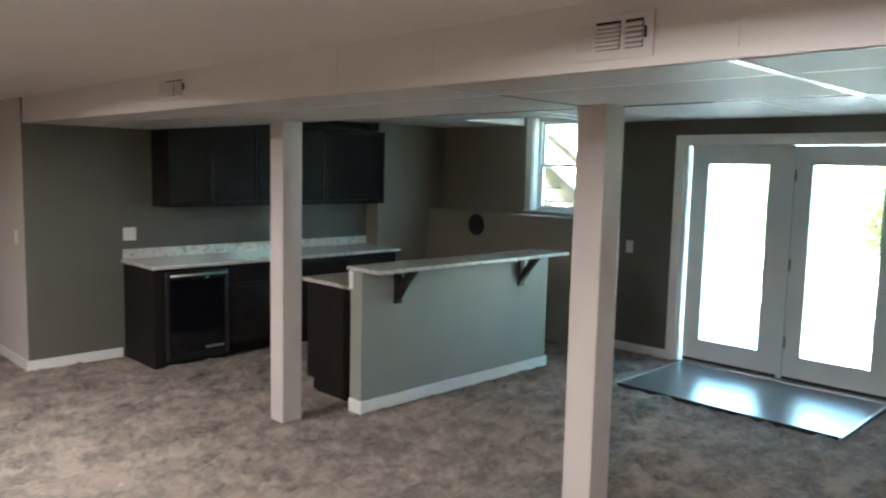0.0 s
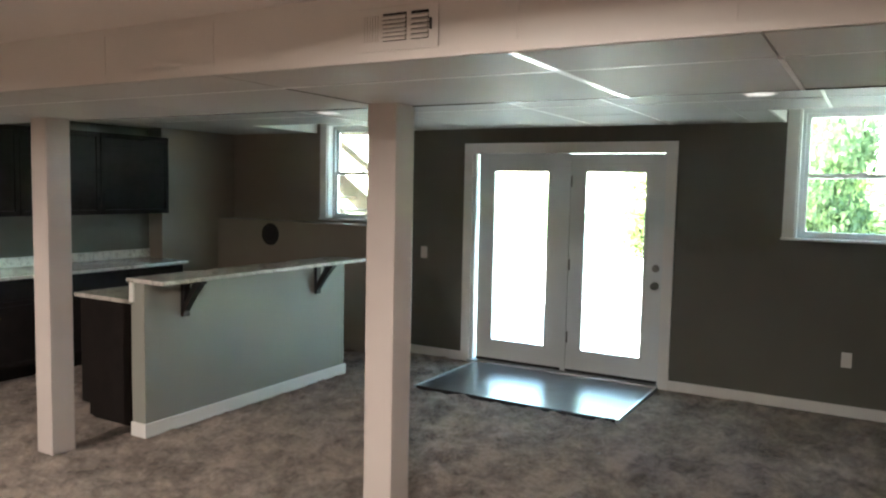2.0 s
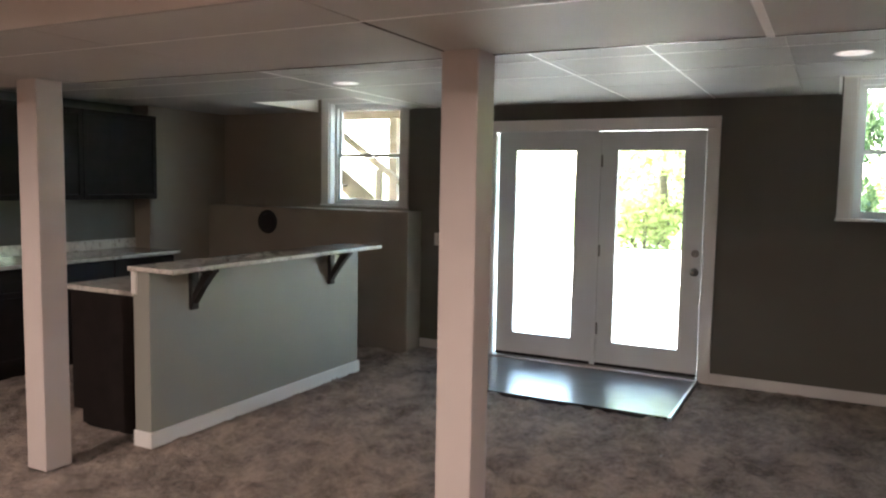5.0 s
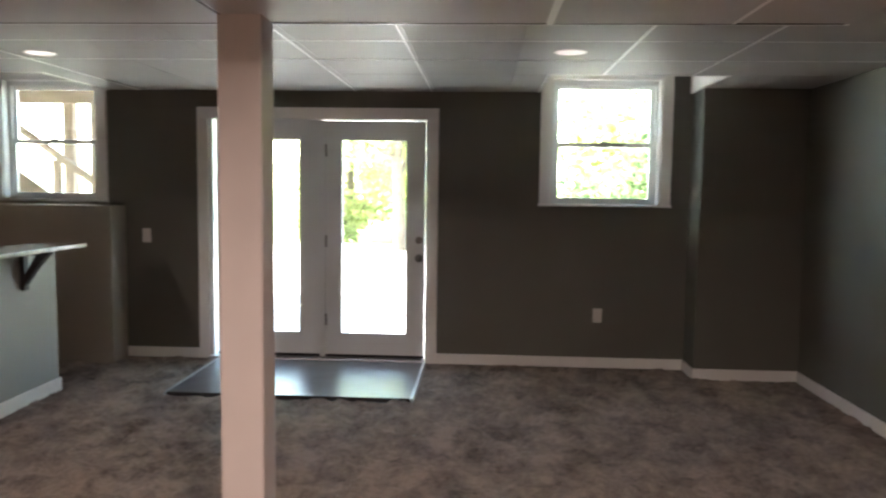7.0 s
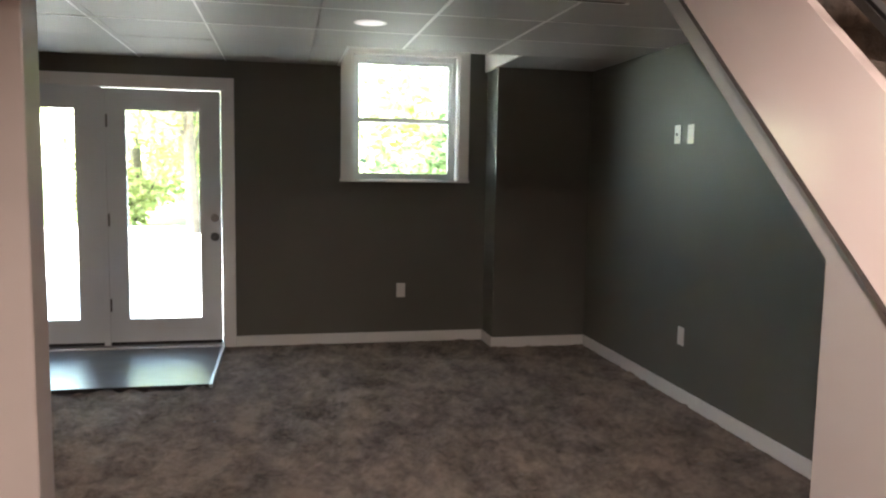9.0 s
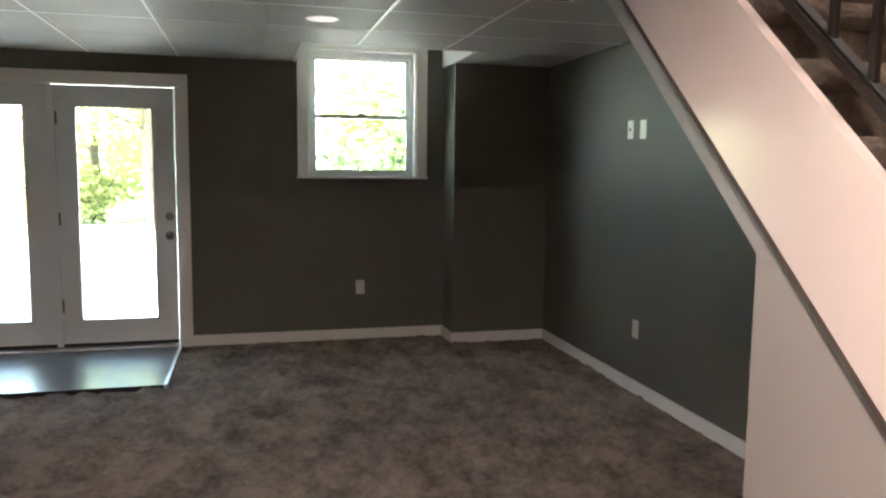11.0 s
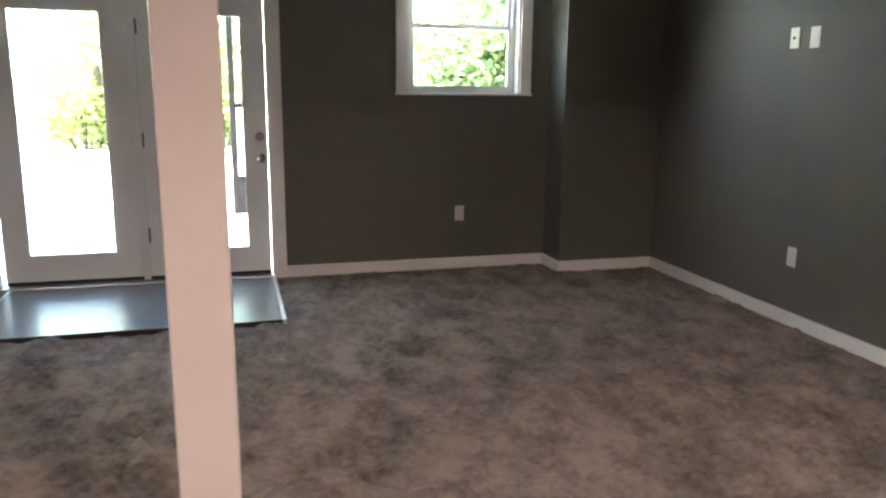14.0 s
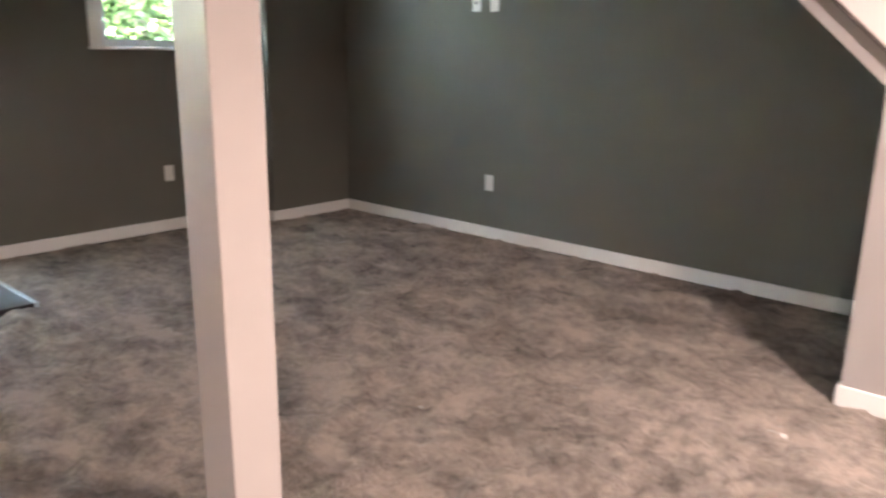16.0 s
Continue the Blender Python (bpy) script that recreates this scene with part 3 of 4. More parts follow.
kb = tube(bmesh.new(), (-1.79, NORTH + 0.04, 1.038), (-1.79, NORTH + 0.022, 1.038), 0.033, 0.028, 24)
box(kb, -1.795, -1.785, NORTH + 0.004, NORTH + 0.024, 1.02, 1.056, bevel=0.002)
part("deadbolt", kb, NICKEL, right, "satin nickel deadbolt turn")

# ---- windows ----
def window(name, hole, label):
    x0, x1, z0, z1 = hole
    w = thing(name, label, "window", kind="structure", at=((x0 + x1) / 2, NORTH, z0))
    c = 0.09
    part("casing", boxes((x0 - c, x0, NORTH - 0.018, NORTH, z0, z1), bevel=0.003), WHITE, w)
    part("casing", boxes((x1, x1 + c, NORTH - 0.018, NORTH, z0, z1), bevel=0.003), WHITE, w)
    part("casing", boxes((x0 - c, x1 + c, NORTH - 0.018, NORTH, z1, z1 + 0.04), bevel=0.003), WHITE, w)
    part("window_sill", boxes((x0 - c - 0.008, x1 + c + 0.008, NORTH - 0.03, NORTH + 0.08, z0 - 0.02, z0), bevel=0.004), WHITE, w)
    part("jamb", boxes((x0, x0 + 0.012, NORTH, NORTH + 0.1, z0, z1), (x1 - 0.012, x1, NORTH, NORTH + 0.1, z0, z1), (x0, x1, NORTH, NORTH + 0.1, z1 - 0.012, z1)), WHITE, w)
    fr, ya, yb = 0.038, NORTH + 0.08, NORTH + 0.15
    part("window_frame", boxes((x0 + 0.012, x0 + fr, ya, yb, z0, z1), (x1 - fr, x1 - 0.012, ya, yb, z0, z1), (x0, x1, ya, yb, z1 - 0.05, z1 - 0.012), (x0, x1, ya, yb, z0, z0 + 0.02)), VINYLWHITE, w)
    zm = z0 + 0.487
    for nm, a, b, y in (("lower_sash", z0 + 0.02, zm + 0.018, ya + 0.01), ("upper_sash", zm - 0.018, z1 - 0.05, ya + 0.038)):
        s = 0.03
        sash = part(nm, boxes((x0 + fr, x0 + fr + s, y, y + 0.026, a, b), (x1 - fr - s, x1 - fr, y, y + 0.026, a, b), (x0 + fr + s, x1 - fr - s, y, y + 0.026, a, a + s), (x0 + fr + s, x1 - fr - s, y, y + 0.026, b - s, b)), VINYLWHITE, w)
        p = part("pane", boxes((x0 + fr + s, x1 - fr - s, y + 0.01, y + 0.014, a + s, b - s)), GLASS, sash)
        p.visible_shadow = False
    part("sash_lock", boxes(((x0 + x1) / 2 - 0.03, (x0 + x1) / 2 + 0.03, ya, ya + 0.012, zm + 0.018, zm + 0.03), bevel=0.003), VINYLWHITE, w)
window("window_1", WIN_A, "white double-hung window with a view of trees")
window("window_2", WIN_B, "white double-hung window looking at a wooden deck")

# ---- entry floor ----
mat_ = thing("entry_floor", "dark glossy vinyl entry floor inset before the patio door", "floor", kind="structure", at=(-2.56, 6.1, 0))
part("vinyl_sheet", boxes((-3.47, -1.74, 5.625, NORTH - 0.05, -0.02, 0.016)), VINYL, mat_)
part("edge_strip", boxes((-1.74, -1.715, 5.61, NORTH - 0.02, -0.01, 0.02), bevel=0.003), ALU, mat_, "aluminium transition strip")
part("edge_strip", boxes((-3.49, -3.47, 5.61, NORTH - 0.02, -0.01, 0.02), bevel=0.003), ALU, mat_, "aluminium transition strip")
part("edge_strip", boxes((-3.47, -1.74, 5.61, 5.625, -0.01, 0.018), bevel=0.003), IRON, mat_, "dark metal transition strip")

# ---- bar ----
bar = thing("bar_wall", "grey painted half-height bar wall with a white baseboard", "bar", at=(-4.34, 4.58, 0))
BF, BB0, BY0, BY1 = -4.27, -4.40, 3.51, 5.65
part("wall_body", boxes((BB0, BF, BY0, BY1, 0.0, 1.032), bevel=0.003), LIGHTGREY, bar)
part("end_trim", boxes((BB0 - 0.004, BB0 + 0.035, BY0 - 0.012, BY0, 0.90, 1.032)), WHITE, bar, "white end trim")
part("baseboard", boxes((BF, BF + 0.014, BY0 - 0.014, BY1 + 0.014, 0.0, 0.095), bevel=0.003), WHITE, bar, "white baseboard")
part("baseboard", boxes((BB0, BF, BY0 - 0.014, BY0, 0.0, 0.095), bevel=0.003), WHITE, bar, "white baseboard")
part("baseboard", boxes((BB0, BF, BY1, BY1 + 0.014, 0.0, 0.095), bevel=0.003), WHITE, bar, "white baseboard")
tagged(obj("bar_countertop", boxes((-4.415, -4.05, 3.48, 5.67, 1.034, 1.062), bevel=0.006), GRANITE), "pale speckled granite countertop overhanging the bar wall", "countertop")
def bracket(y):
    b = thing("bar_bracket", "dark iron bracket under the bar countertop", "bracket", "bar brackets", at=(BF, y, 0.77))
    w = 0.03
    part("wall_plate", boxes((BF, BF + 0.03, y - w, y + w, 0.775, 1.034), bevel=0.005), IRON, b)
    part("top_arm", boxes((BF + 0.03, -4.075, y - w, y + w, 1.01, 1.034), bevel=0.004), IRON, b)
    part("brace", prism([(BF + 0.029, 0.81), (BF + 0.029, 0.872), (-4.155, 1.011), (-4.085, 1.011), (-4.16, 0.925)], "y", y - w * 0.85, y + w * 0.85), IRON, b, "slanted iron brace")
bracket(3.835)
bracket(5.255)
def cabinet_door(x, y0, y1, z0, z1, parent, face, name="door"):
    """A shaker door on the plane x, facing face (+1 or -1 along x): one slab with a sunk middle."""
    a, b = sorted((x, x + face * 0.02))
    bm = boxes((a, b, y0, y1, z0, z1))
    front = max(bm.faces, key=lambda f: f.calc_center_median().x * face)
    bmesh.ops.inset_region(bm, faces=[front], thickness=0.058, depth=0.0)
    bmesh.ops.inset_region(bm, faces=[front], thickness=0.004, depth=-0.009)
    return part(name, bm, ESPRESSO, parent)
c = thing("bar_cabinet", "espresso-stained base cabinet behind the bar wall", "cabinet", at=(-4.75, 4.6, 0))
part("body", boxes((-5.08, -4.402, 3.61, 5.64, 0.1, 0.862)), ESPRESSO, c)
part("toe_kick", boxes((-5.0, -4.402, 3.615, 5.635, 0.0, 0.1)), ESPRESSO, c)
for k in range(3):
    cabinet_door(-5.08, 3.63 + 0.67 * k, 3.63 + 0.67 * k + 0.655, 0.12, 0.85, c, -1)
tagged(obj("bar_counter", boxes((-5.12, -4.401, 3.585, 5.66, 0.864, 0.895), bevel=0.005), GRANITE), "pale granite work counter behind the bar wall", "counter")

# ---- back counter ----
c = thing("base_cabinet", "espresso-stained end panel of the counter", "cabinet", at=(-6.6, 2.96, 0))
part("body", boxes((WEST, -6.33, 2.92, 3.0, 0.0, 0.862), bevel=0.002), ESPRESSO, c)
for k, (a, b) in enumerate(((3.63, 4.3), (4.3, 4.97), (4.97, 5.64))):
    c = thing("base_cabinet", "espresso-stained base cabinet under the granite counter", "cabinet", "base cabinets", at=(-6.65, (a + b) / 2, 0))
    part("body", boxes((WEST, -6.36, a + 0.001, b - 0.001, 0.1, 0.862)), ESPRESSO, c)
    part("toe_kick", boxes((WEST, -6.43, a + 0.001, b - 0.001, 0.0, 0.1)), ESPRESSO, c)
    cabinet_door(-6.36, a + 0.006, b - 0.006, 0.12, 0.68, c, 1)
    part("drawer_front", boxes((-6.36, -6.34, a + 0.006, b - 0.006, 0.69, 0.85), bevel=0.002), ESPRESSO, c)
f = thing("beverage_fridge", "black under-counter fridge with a dark glass door and steel handle", "fridge", at=(-6.65, 3.31, 0))
FX = -6.325
part("body", boxes((WEST + 0.03, FX - 0.045, 3.005, 3.62, 0.0, 0.85), bevel=0.004), BLACK, f)
d = part("door", boxes((FX - 0.043, FX, 3.01, 3.615, 0.05, 0.84), bevel=0.006), BLACK, f)
part("glass", boxes((FX - 0.001, FX + 0.004, 3.06, 3.565, 0.11, 0.76)), DARKGLASS, d, "black glass")
part("door_edge", boxes((FX - 0.001, FX + 0.007, 3.013, 3.045, 0.06, 0.83), bevel=0.002), STEEL, d, "dark steel edge")
part("door_edge", boxes((FX - 0.001, FX + 0.007, 3.58, 3.612, 0.06, 0.83), bevel=0.002), STEEL, d, "dark steel edge")
h = tube(bmesh.new(), (FX + 0.033, 3.05, 0.80), (FX + 0.033, 3.575, 0.80), 0.012)
tube(h, (FX, 3.08, 0.80), (FX + 0.033, 3.08, 0.80), 0.009)
tube(h, (FX, 3.545, 0.80), (FX + 0.033, 3.545, 0.80), 0.009)
part("handle", h, ALU, d, "steel bar handle", True)
part("name_plate", boxes((FX + 0.003, FX + 0.008, 3.38, 3.56, 0.125, 0.15)), ALU, d, "small silver plate")
part("indicator", boxes((FX + 0.003, FX + 0.008, 3.395, 3.41, 0.765, 0.772)), LEDGREEN, d, "green indicator light")
tagged(obj("back_counter", boxes((WEST, -6.29, 2.895, 5.67, 0.864, 0.894), bevel=0.005), GRANITE), "pale speckled granite counter along the wall", "counter")
tagged(obj("backsplash", boxes((WEST, WEST + 0.02, 2.91, 5.715, 0.894, 0.985), bevel=0.003), GRANITE), "low granite backsplash standing on the counter", "backsplash")
for a, b in ((3.195, 4.11), (4.11, 4.9), (4.9, 5.7)):
    c = thing("wall_cabinet", "espresso-stained wall cabinet hung over the counter", "cabinet", "wall cabinets", at=(-6.8, (a + b) / 2, 1.375))
    part("body", boxes((WEST, -6.64, a + 0.001, b - 0.001, 1.372, 2.16)), ESPRESSO, c)
    if b - a > 0.8:
        cabinet_door(-6.64, a + 0.003, (a + b) / 2 - 0.002, 1.375, 2.157, c, 1)
        cabinet_door(-6.64, (a + b) / 2 + 0.002, b - 0.003, 1.375, 2.157, c, 1)
    else:
        cabinet_door(-6.64, a + 0.003, b - 0.003, 1.375, 2.157, c, 1)
p = thing("round_vent_cover", "round black vent cover on the beige ledge wall", "vent", at=(-5.94, 6.5, 1.15))
v = tube(bmesh.new(), (-5.94, 6.5, 1.15), (-5.94, 6.487, 1.15), 0.122, 0.118, 40)
part("plate", v, DARKPLATE, p)
v = tube(bmesh.new(), (-5.94, 6.487, 1.15), (-5.94, 6.478, 1.15), 0.085, 0.08, 36)
part("cap", v, DARKPLATE, p)

# ---- wall plates ----
def plate(name, centre, face, label, category, w=0.073, h=0.118, inner="rocker"):
    """A wall plate; face: the axis and sign of its outward side."""
    t = thing(name, label, category, at=centre)
    x, y, z = centre
    def slab(du, dz, d0, d1, bev):
        if face == "-y":
            return boxes((x - du, x + du, y - d1, y - d0, z - dz[0], z + dz[1]), bevel=bev)
        if face == "-x":
            return boxes((x - d1, x - d0, y - du, y + du, z - dz[0], z + dz[1]), bevel=bev)
        return boxes((x + d0, x + d1, y - du, y + du, z - dz[0], z + dz[1]), bevel=bev)
    part("cover_plate", slab(w / 2, (h / 2, h / 2), 0.0, 0.006, 0.002), PLASTIC, t)
    if inner == "outlet":
        part("socket", slab(0.016, (-0.006, 0.036), 0.006, 0.009, 0.002), PLASTIC, t)
        part("socket", slab(0.016, (0.036, -0.006), 0.006, 0.009, 0.002), PLASTIC, t)
    elif inner == "rocker":
        part("rocker", slab(0.016, (0.033, 0.033), 0.006, 0.011, 0.002), PLASTIC, t)
    elif inner == "cable":
        part("jack", slab(0.008, (0.008, 0.008), 0.006, 0.012, 0.002), DARKPLATE, t)
    return t
plate("wall_outlet", (-0.295, NORTH, 0.44), "-y", "white outlet low on the dark grey wall", "outlet", inner="outlet")
plate("wall_outlet", (EAST, 4.861, 0.42), "-x", "white outlet low on the side wall", "outlet", inner="outlet")
plate("wall_outlet", (EAST, 4.858, 1.695), "-x", "white outlet high on the side wall for a screen", "outlet", inner="outlet")
plate("cable_plate", (EAST, 5.02, 1.699), "-x", "white cable plate high on the side wall", "plate", inner="cable")
plate("light_switch", (-4.11, NORTH, 1.046), "-y", "white light switch beside the patio door", "switch")
plate("light_switch", (WEST, 2.98, 1.12), "+x", "white double light switch above the counter end", "switch", w=0.118)
plate("light_switch", (-7.17, 2.113, 1.115), "-y", "white light switch on the cream wall", "switch")

# ---- air vents on the soffit ----
def air_vent(x0, x1, z0, z1):
    v = thing("air_vent", "white metal air register on the soffit face", "vent", "air vents", at=((x0 + x1) / 2, DROP_S, z0))
    y = DROP_S
    span = x1 - x0
    part("frame", boxes((x0, x1, y - 0.008, y - 0.0045, z0, z1), bevel=0.0015), DROP, v)
    for k in range(6):
        rx = x0 + span * (0.09 + 0.034 * k)
        part("rib", boxes((rx, rx + 0.003, y - 0.011, y - 0.0078, z0 + 0.03, z1 - 0.022)), DROP, v)
    for s, e, rows in ((x0 + span * 0.33, x0 + span * 0.62, 6), (x0 + span * 0.68, x0 + span * 0.885, 5)):
        # no hole is cut: a dark plate gives the shade behind the slats
        part("opening", boxes((s, e, y - 0.0095, y - 0.008, z0 + 0.028, z1 - 0.02)), DARKPLATE, v, "dark plate as the shaded opening")
        pitch = (z1 - z0 - 0.056) / rows
        for k in range(rows):
            z = z0 + 0.034 + k * pitch
            part("slat", prism([(y - 0.010, z), (y - 0.016, z - 0.005), (y - 0.0165, z + 0.002), (y - 0.010, z + pitch * 0.55)], "x", s, e), DROP, v)
    part("lever", boxes((x1 - 0.026, x1 - 0.022, y - 0.016, y - 0.008, (z0 + z1) / 2 - 0.012, (z0 + z1) / 2 + 0.02)), DARKPLATE, v, "dark lever")
air_vent(-1.545, -1.26, 2.093, 2.222)
air_vent(-4.44, -4.08, 2.11, 2.24)

# ---- ceiling lights ----
def downlight(x, y, power, color, z=CEILING, size=0.095):
    d = thing("ceiling_light", "round recessed white ceiling light", "light", "recessed ceiling lights", at=(x, y, z))
    r = bmesh.new()
    bmesh.ops.create_circle(r, segments=40, radius=size, cap_ends=False)
    ring = r.edges[:]
    inner = bmesh.ops.extrude_edge_only(r, edges=ring)
    for vv in [g for g in inner["geom"] if isinstance(g, bmesh.types.BMVert)]:
        vv.co.x, vv.co.y, vv.co.z = vv.co.x * 0.82, vv.co.y * 0.82, -0.001
    for vv in r.verts:
        vv.co += Vector((x, y, z - 0.006))
    part("trim_ring", r, WHITE, d)
    part("lens", tube(bmesh.new(), (x, y, z - 0.009), (x, y, z - 0.004), size * 0.83, seg=40), LAMP, d, "glowing lens")
    if power > 0:
        la = bpy.data.lights.new("downlight", "AREA")
        la.shape, la.size, la.energy, la.color, la.spread = "DISK", size * 1.6, power, color, radians(171)
        lo = new("downlight", la)
        lo.matrix_world = Matrix.Translation((x, y, z - 0.014))
        lo.parent = d
        lo.matrix_parent_inverse = d.matrix_world.inverted()
WARM = (1.0, 0.8, 0.73)
downlight(-0.77, 4.905, 0, WARM)
downlight(-3.945, 4.99, 0, WARM)
downlight(0.6, 1.5, 2.0, WARM, z=5.0, size=0.2)
for x, y, watts in ((-1.0, 1.05, 1.6), (-4.6, 0.8, 1.6), (-1.5, -1.4, 2.1), (-4.6, -1.4, 2.1)):
    downlight(x, y, watts, WARM)

# ---- outdoors ----
setting("ground", boxes((-400, 400, NORTH + 0.22, 500, -0.4, -0.14), (-400, -8.8, -400, NORTH + 0.22, -0.4, -0.14), (EAST + 0.2, 400, -400, NORTH + 0.22, -0.4, -0.14), (-8.8, EAST + 0.2, -400, SOUTH - 0.2, -0.4, -0.14)), GRASS, "bright green lawn behind the house")
setting("pavement_patio", boxes((-34.0, 3.4, NORTH + 0.22, 21.0, -0.2, -0.09), bevel=0.01), CONCRETE, "pale sunlit concrete patio")
setting("wall_house", boxes((FAR_WEST - 0.4, EAST + 0.4, SOUTH - 0.4, NORTH + 0.22, 5.05, 5.6)), SIDING, "upper storey of the house")

def leaves(n, centres, size, rnd, mtl, name, parent):
    """Many small folded leaves scattered round clump centres (x, y, z, radius)."""
    verts, faces = [], []
    for _ in range(n):
        cx, cy, cz, r = rnd.choice(centres)
        d = Vector((rnd.gauss(0, 1), rnd.gauss(0, 1), rnd.gauss(0, 0.8))).normalized() * r * rnd.random() ** 0.45
        p = Vector((cx, cy, cz)) + d
        a = Vector((rnd.gauss(0, 1), rnd.gauss(0, 1), rnd.gauss(0, 0.6))).normalized()
        b = a.cross(Vector((rnd.gauss(0, 1), rnd.gauss(0, 1), rnd.gauss(0, 1)))).normalized()
        s = size * rnd.uniform(0.6, 1.4)
        i = len(verts)
        verts += [p - a * s, p + b * s * 0.5, p + a * s, p - b * s * 0.5]
        faces += [(i, i + 1, i + 2, i + 3)]
    me = bpy.data.meshes.new(name)
    me.from_pydata([tuple(v) for v in verts], [], faces)
    me.materials.append(mtl)
    ob = new(name, me)
    ob.parent = parent
    return ob

def tree(seed, height, spread, n, mtl, label):
    rnd = random.Random(seed)
    t = thing("tree", label, "tree", "trees behind the patio")
    bm = bmesh.new()
    tops = []
    base = Vector((0, 0, -0.1))
    top = Vector((rnd.uniform(-0.3, 0.3), rnd.uniform(-0.3, 0.3), height * 0.55))
    tube(bm, base, top, height * 0.025, height * 0.014, 10)
    for k in range(9):
        s = base.lerp(top, rnd.uniform(0.35, 1.0))
        ang = rnd.uniform(0, 6.28)
        e = s + Vector((math.cos(ang) * spread * rnd.uniform(0.4, 0.9), math.sin(ang) * spread * rnd.uniform(0.4, 0.9), height * rnd.uniform(0.12, 0.4)))
        tube(bm, s, e, height * 0.009, height * 0.003, 7)
        tops += [(*s.lerp(e, 0.6), spread * 0.34), (*e, spread * rnd.uniform(0.3, 0.5))]
    tops.append((*(top + Vector((0, 0, height * 0.25))), spread * 0.5))
    part("trunk", bm, BARK, t, "brown bark trunk with limbs")
    leaves(n, tops, height * 0.017, rnd, mtl, "crown", t)
    return t
t1 = tree(3, 7.0, 2.6, 5200, LEAFY, "sunlit yellow-green tree beyond the patio")
t2 = tree(8, 9.0, 3.2, 6500, LEAF, "tall green tree beyond the patio")
t1.matrix_basis = Matrix.Translation((-3.3, 19.0, -0.1))
t2.matrix_basis = Matrix.Translation((5.2, 17.5, -0.1))
for src, x, y, r in ((t1, -5.3, 23.5, 1.0), (t1, -2.6, 28.0, 2.1), (t1, 6.6, 24.0, 2.0), (t1, 9.5, 25.0, 3.1)):
    copy_thing(src, Matrix.Translation((x, y, -0.1)) @ Matrix.Rotation(r, 4, "Z"))
def shrub(seed, label, n=8500, mtl=None):
    rnd = random.Random(seed)
    t = thing("shrub", label, "shrub", "shrubs behind the patio")
    bm = bmesh.new()
    cs = []
    for k in range(7):
        e = Vector((rnd.uniform(-1.2, 1.2), rnd.uniform(-0.7, 0.7), rnd.uniform(0.7, 2.6)))
        tube(bm, (e.x * 0.2, e.y * 0.2, -0.1), e, 0.03, 0.01, 6)
        cs.append((*e, rnd.uniform(0.5, 0.85)))
        cs.append((e.x * 0.8, e.y, e.z * 0.5, 0.6))
    part("stem", bm, BARK, t, "thin woody stems")
    leaves(n, cs, 0.085, rnd, mtl or LEAF, "foliage", t)
    return t
s1 = shrub(5, "dense green shrub at the edge of the patio")
s1.matrix_basis = Matrix.Translation((1.75, 13.7, -0.1))
s2 = shrub(11, "pale yellow-green shrub on the far side of the patio", 4200, LEAFY)
s2.matrix_basis = Matrix.Translation((-5.4, 21.5, -0.1))
for src, x, y, r in ((s1, 4.1, 14.4, 1.0), (s1, 2.6, 15.8, 5.2), (s2, -0.6, 28.0, 1.9), (s2, -2.4, 27.5, 4.4), (s1, 6.0, 14.5, 3.0), (s2, -2.2, 23.0, 2.7), (s1, 8.0, 15.5, 1.4)):
    copy_thing(src, Matrix.Translation((x, y, -0.1)) @ Matrix.Rotation(r, 4, "Z"))
copy_thing(s1, Matrix.Translation((-0.95, 13.6, -0.1)) @ Matrix.Diagonal((0.5, 0.5, 1.1, 1)))
rnd = random.Random(21)
cs = [(rnd.uniform(-9, 60), rnd.uniform(34, 44), rnd.uniform(0.5, 9), rnd.uniform(1.8, 3.4)) for _ in range(150)]
cs = [q for q in cs if not -1.5 < q[0] < 3.5]
w = leaves(26000, cs, 0.3, rnd, LEAFY, "far_woods", None)
tagged(w, "sunlit yellow-green woods far behind the garden", "woods", kind="stuff")

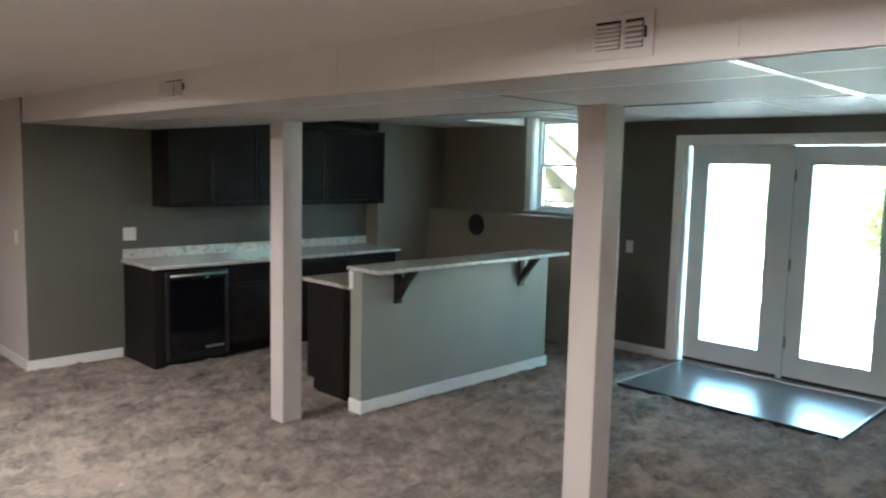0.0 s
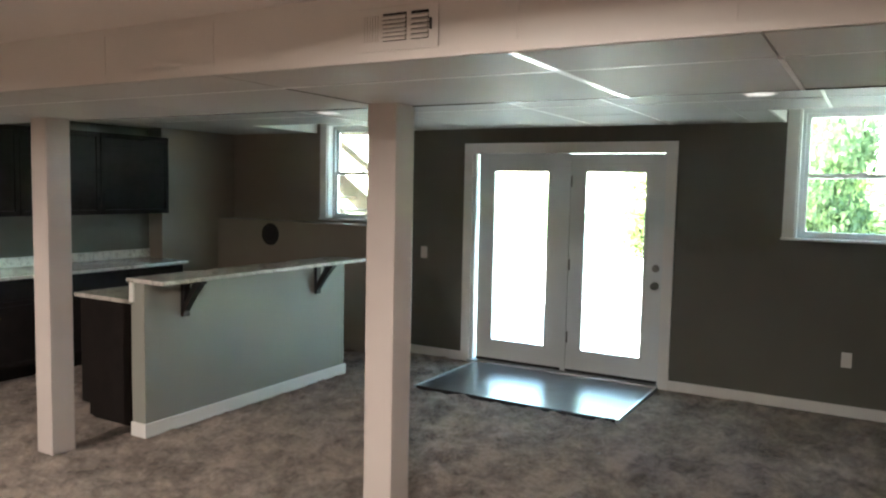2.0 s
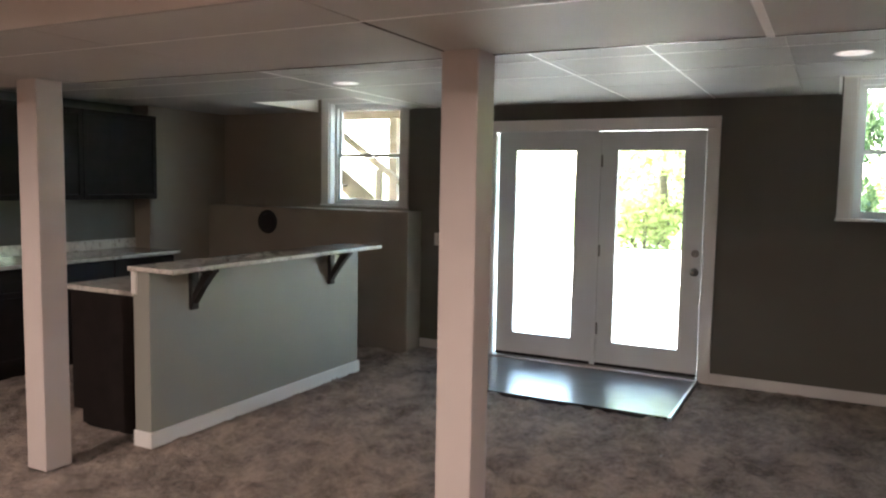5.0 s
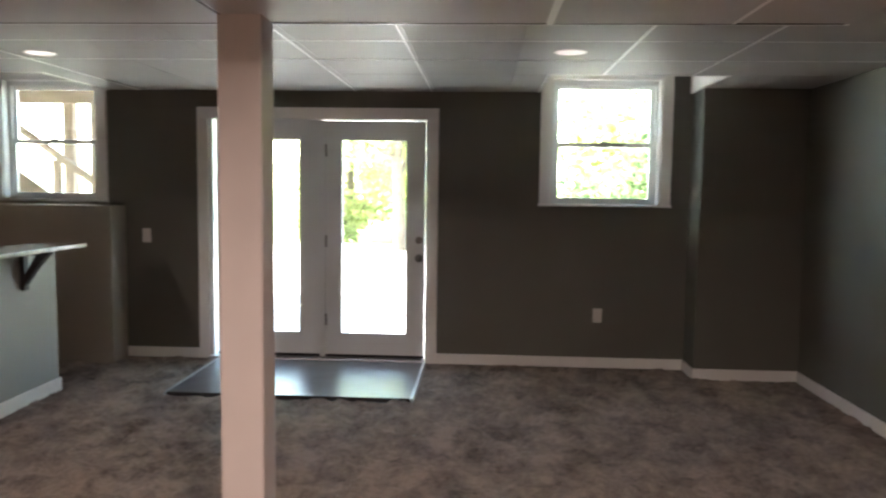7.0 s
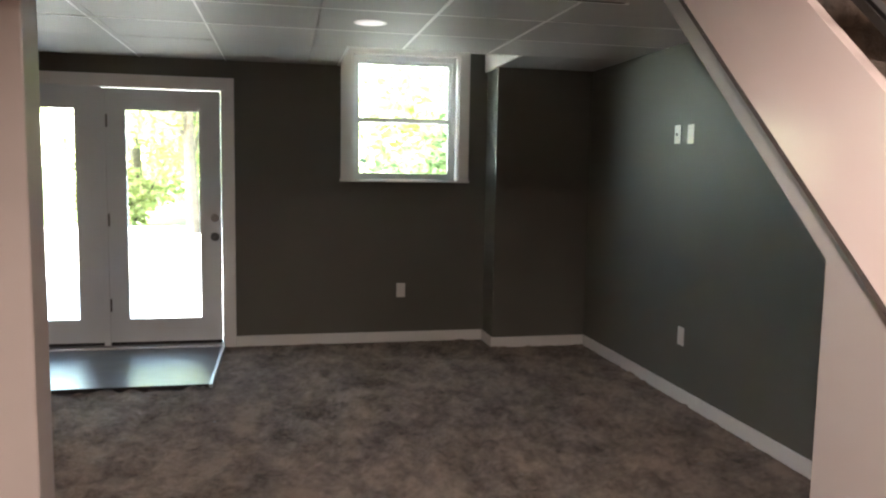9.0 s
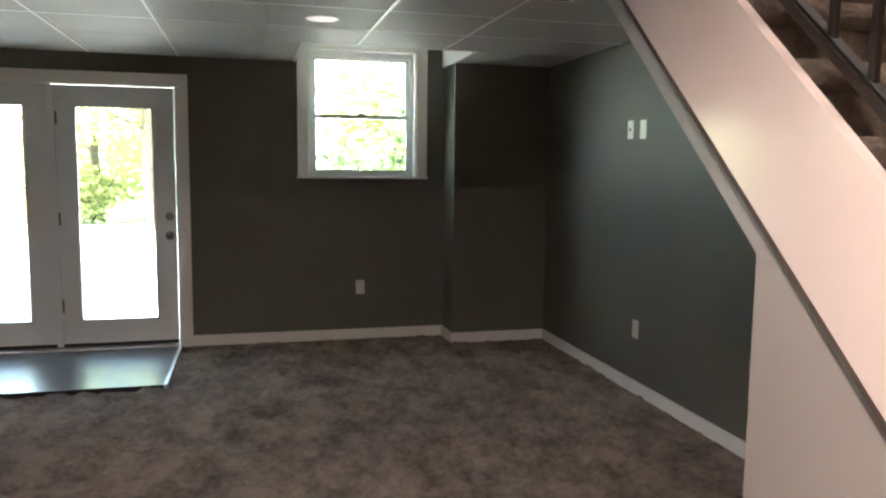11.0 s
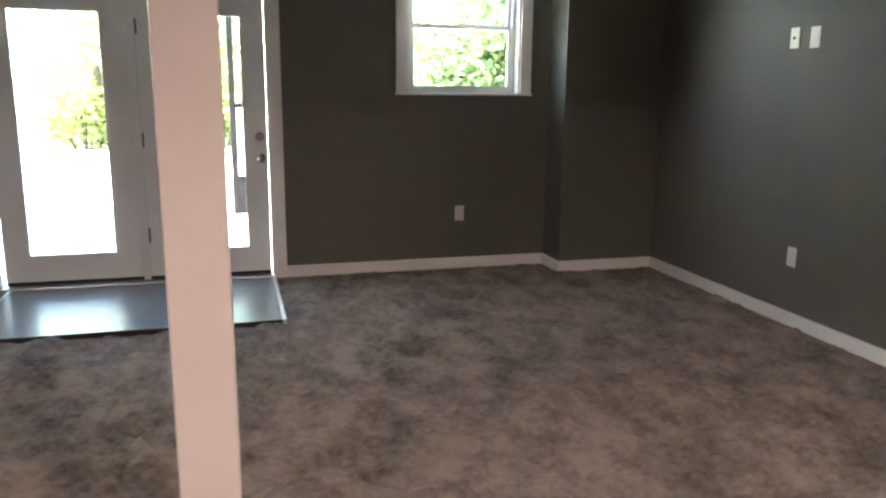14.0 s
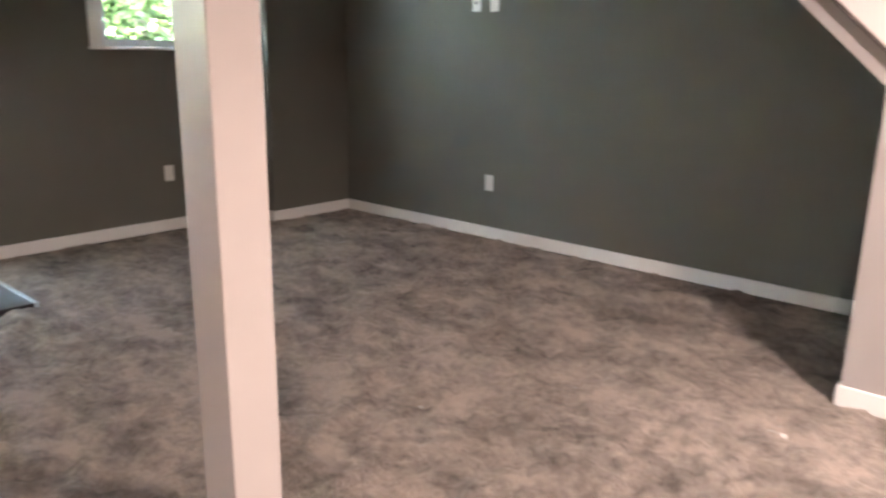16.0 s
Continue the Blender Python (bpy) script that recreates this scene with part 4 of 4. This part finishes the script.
# white garden shelter
g = thing("garden_shelter", "white framed garden shelter with a grey lower panel on the patio", "shelter", at=(-1.5, 10.5, -0.09))
for x, y in ((-1.99, 10.4), (-1.15, 10.4), (-1.99, 11.3), (-1.15, 11.3)):
    part("post", boxes((x, x + 0.07, y, y + 0.07, -0.09, 2.6), bevel=0.005), OUTGREY, g)
part("mid_rail", boxes((-1.92, -1.15, 10.41, 10.46, 1.16, 1.2), bevel=0.004), OUTGREY, g)
part("roof", boxes((-2.1, -0.98, 10.3, 11.5, 2.6, 2.7), bevel=0.01), OUTWHITE, g)
part("white_panel", boxes((-1.92, -1.15, 10.425, 10.45, 0.36, 1.16)), OUTWHITE, g)
part("lower_panel", boxes((-1.92, -1.15, 10.42, 10.455, -0.09, 0.36)), OUTGREY, g, "grey lower panel")

# wooden deck and its stairs, outside the bar window
d = thing("wooden_deck", "weathered wooden deck on posts with a stair beside it", "deck", at=(-7.0, 9.2, -0.09))
for x in (-8.6, -6.9, -5.3):
    for y in (8.3, 10.6):
        part("post", boxes((x - 0.07, x + 0.07, y - 0.07, y + 0.07, -0.09, 2.55), bevel=0.005), DECKWOOD, d)
for y in (8.3, 10.6):
    part("beam", boxes((-8.9, -4.9, y - 0.05, y + 0.05, 2.55, 2.8)), DECKWOOD, d)
for k in range(9):
    x = -8.8 + 0.48 * k
    part("joist", boxes((x, x + 0.045, 7.3, 10.9, 2.8, 2.98)), DECKWOOD, d)
for k in range(24):
    y = 7.3 + 0.152 * k
    part("deck_board", boxes((-8.95, -4.85, y, y + 0.142, 2.98, 3.01)), DECKWOOD, d)
st = thing("deck_stairs", "wooden outdoor stairs leading up to the deck", "stairs", at=(-6.5, 9.4, -0.09))
for y in (9.0, 9.95):
    part("stringer", prism([(-9.15, 2.75), (-9.15, 3.0), (-5.15, 0.12), (-5.15, -0.09), (-5.45, -0.09)], "y", y, y + 0.045), DECKWOOD, st)
for k in range(13):
    x = -5.3 - 0.29 * k
    part("step", boxes((x - 0.28, x, 8.98, 10.02, 0.1 + 0.2 * k, 0.14 + 0.2 * k), bevel=0.004), DECKWOOD, st)
for k in range(5):
    x = -5.25 - 0.9 * k
    part("rail_post", boxes((x - 0.045, x + 0.045, 8.93, 8.99, -0.05 + 0.64 * k, 1.1 + 0.64 * k), bevel=0.004), DECKWOOD, st)
part("handrail", prism([(-9.05, 3.75), (-9.05, 3.84), (-5.05, 1.08), (-5.05, 0.99)], "y", 8.92, 9.0), DECKWOOD, st)
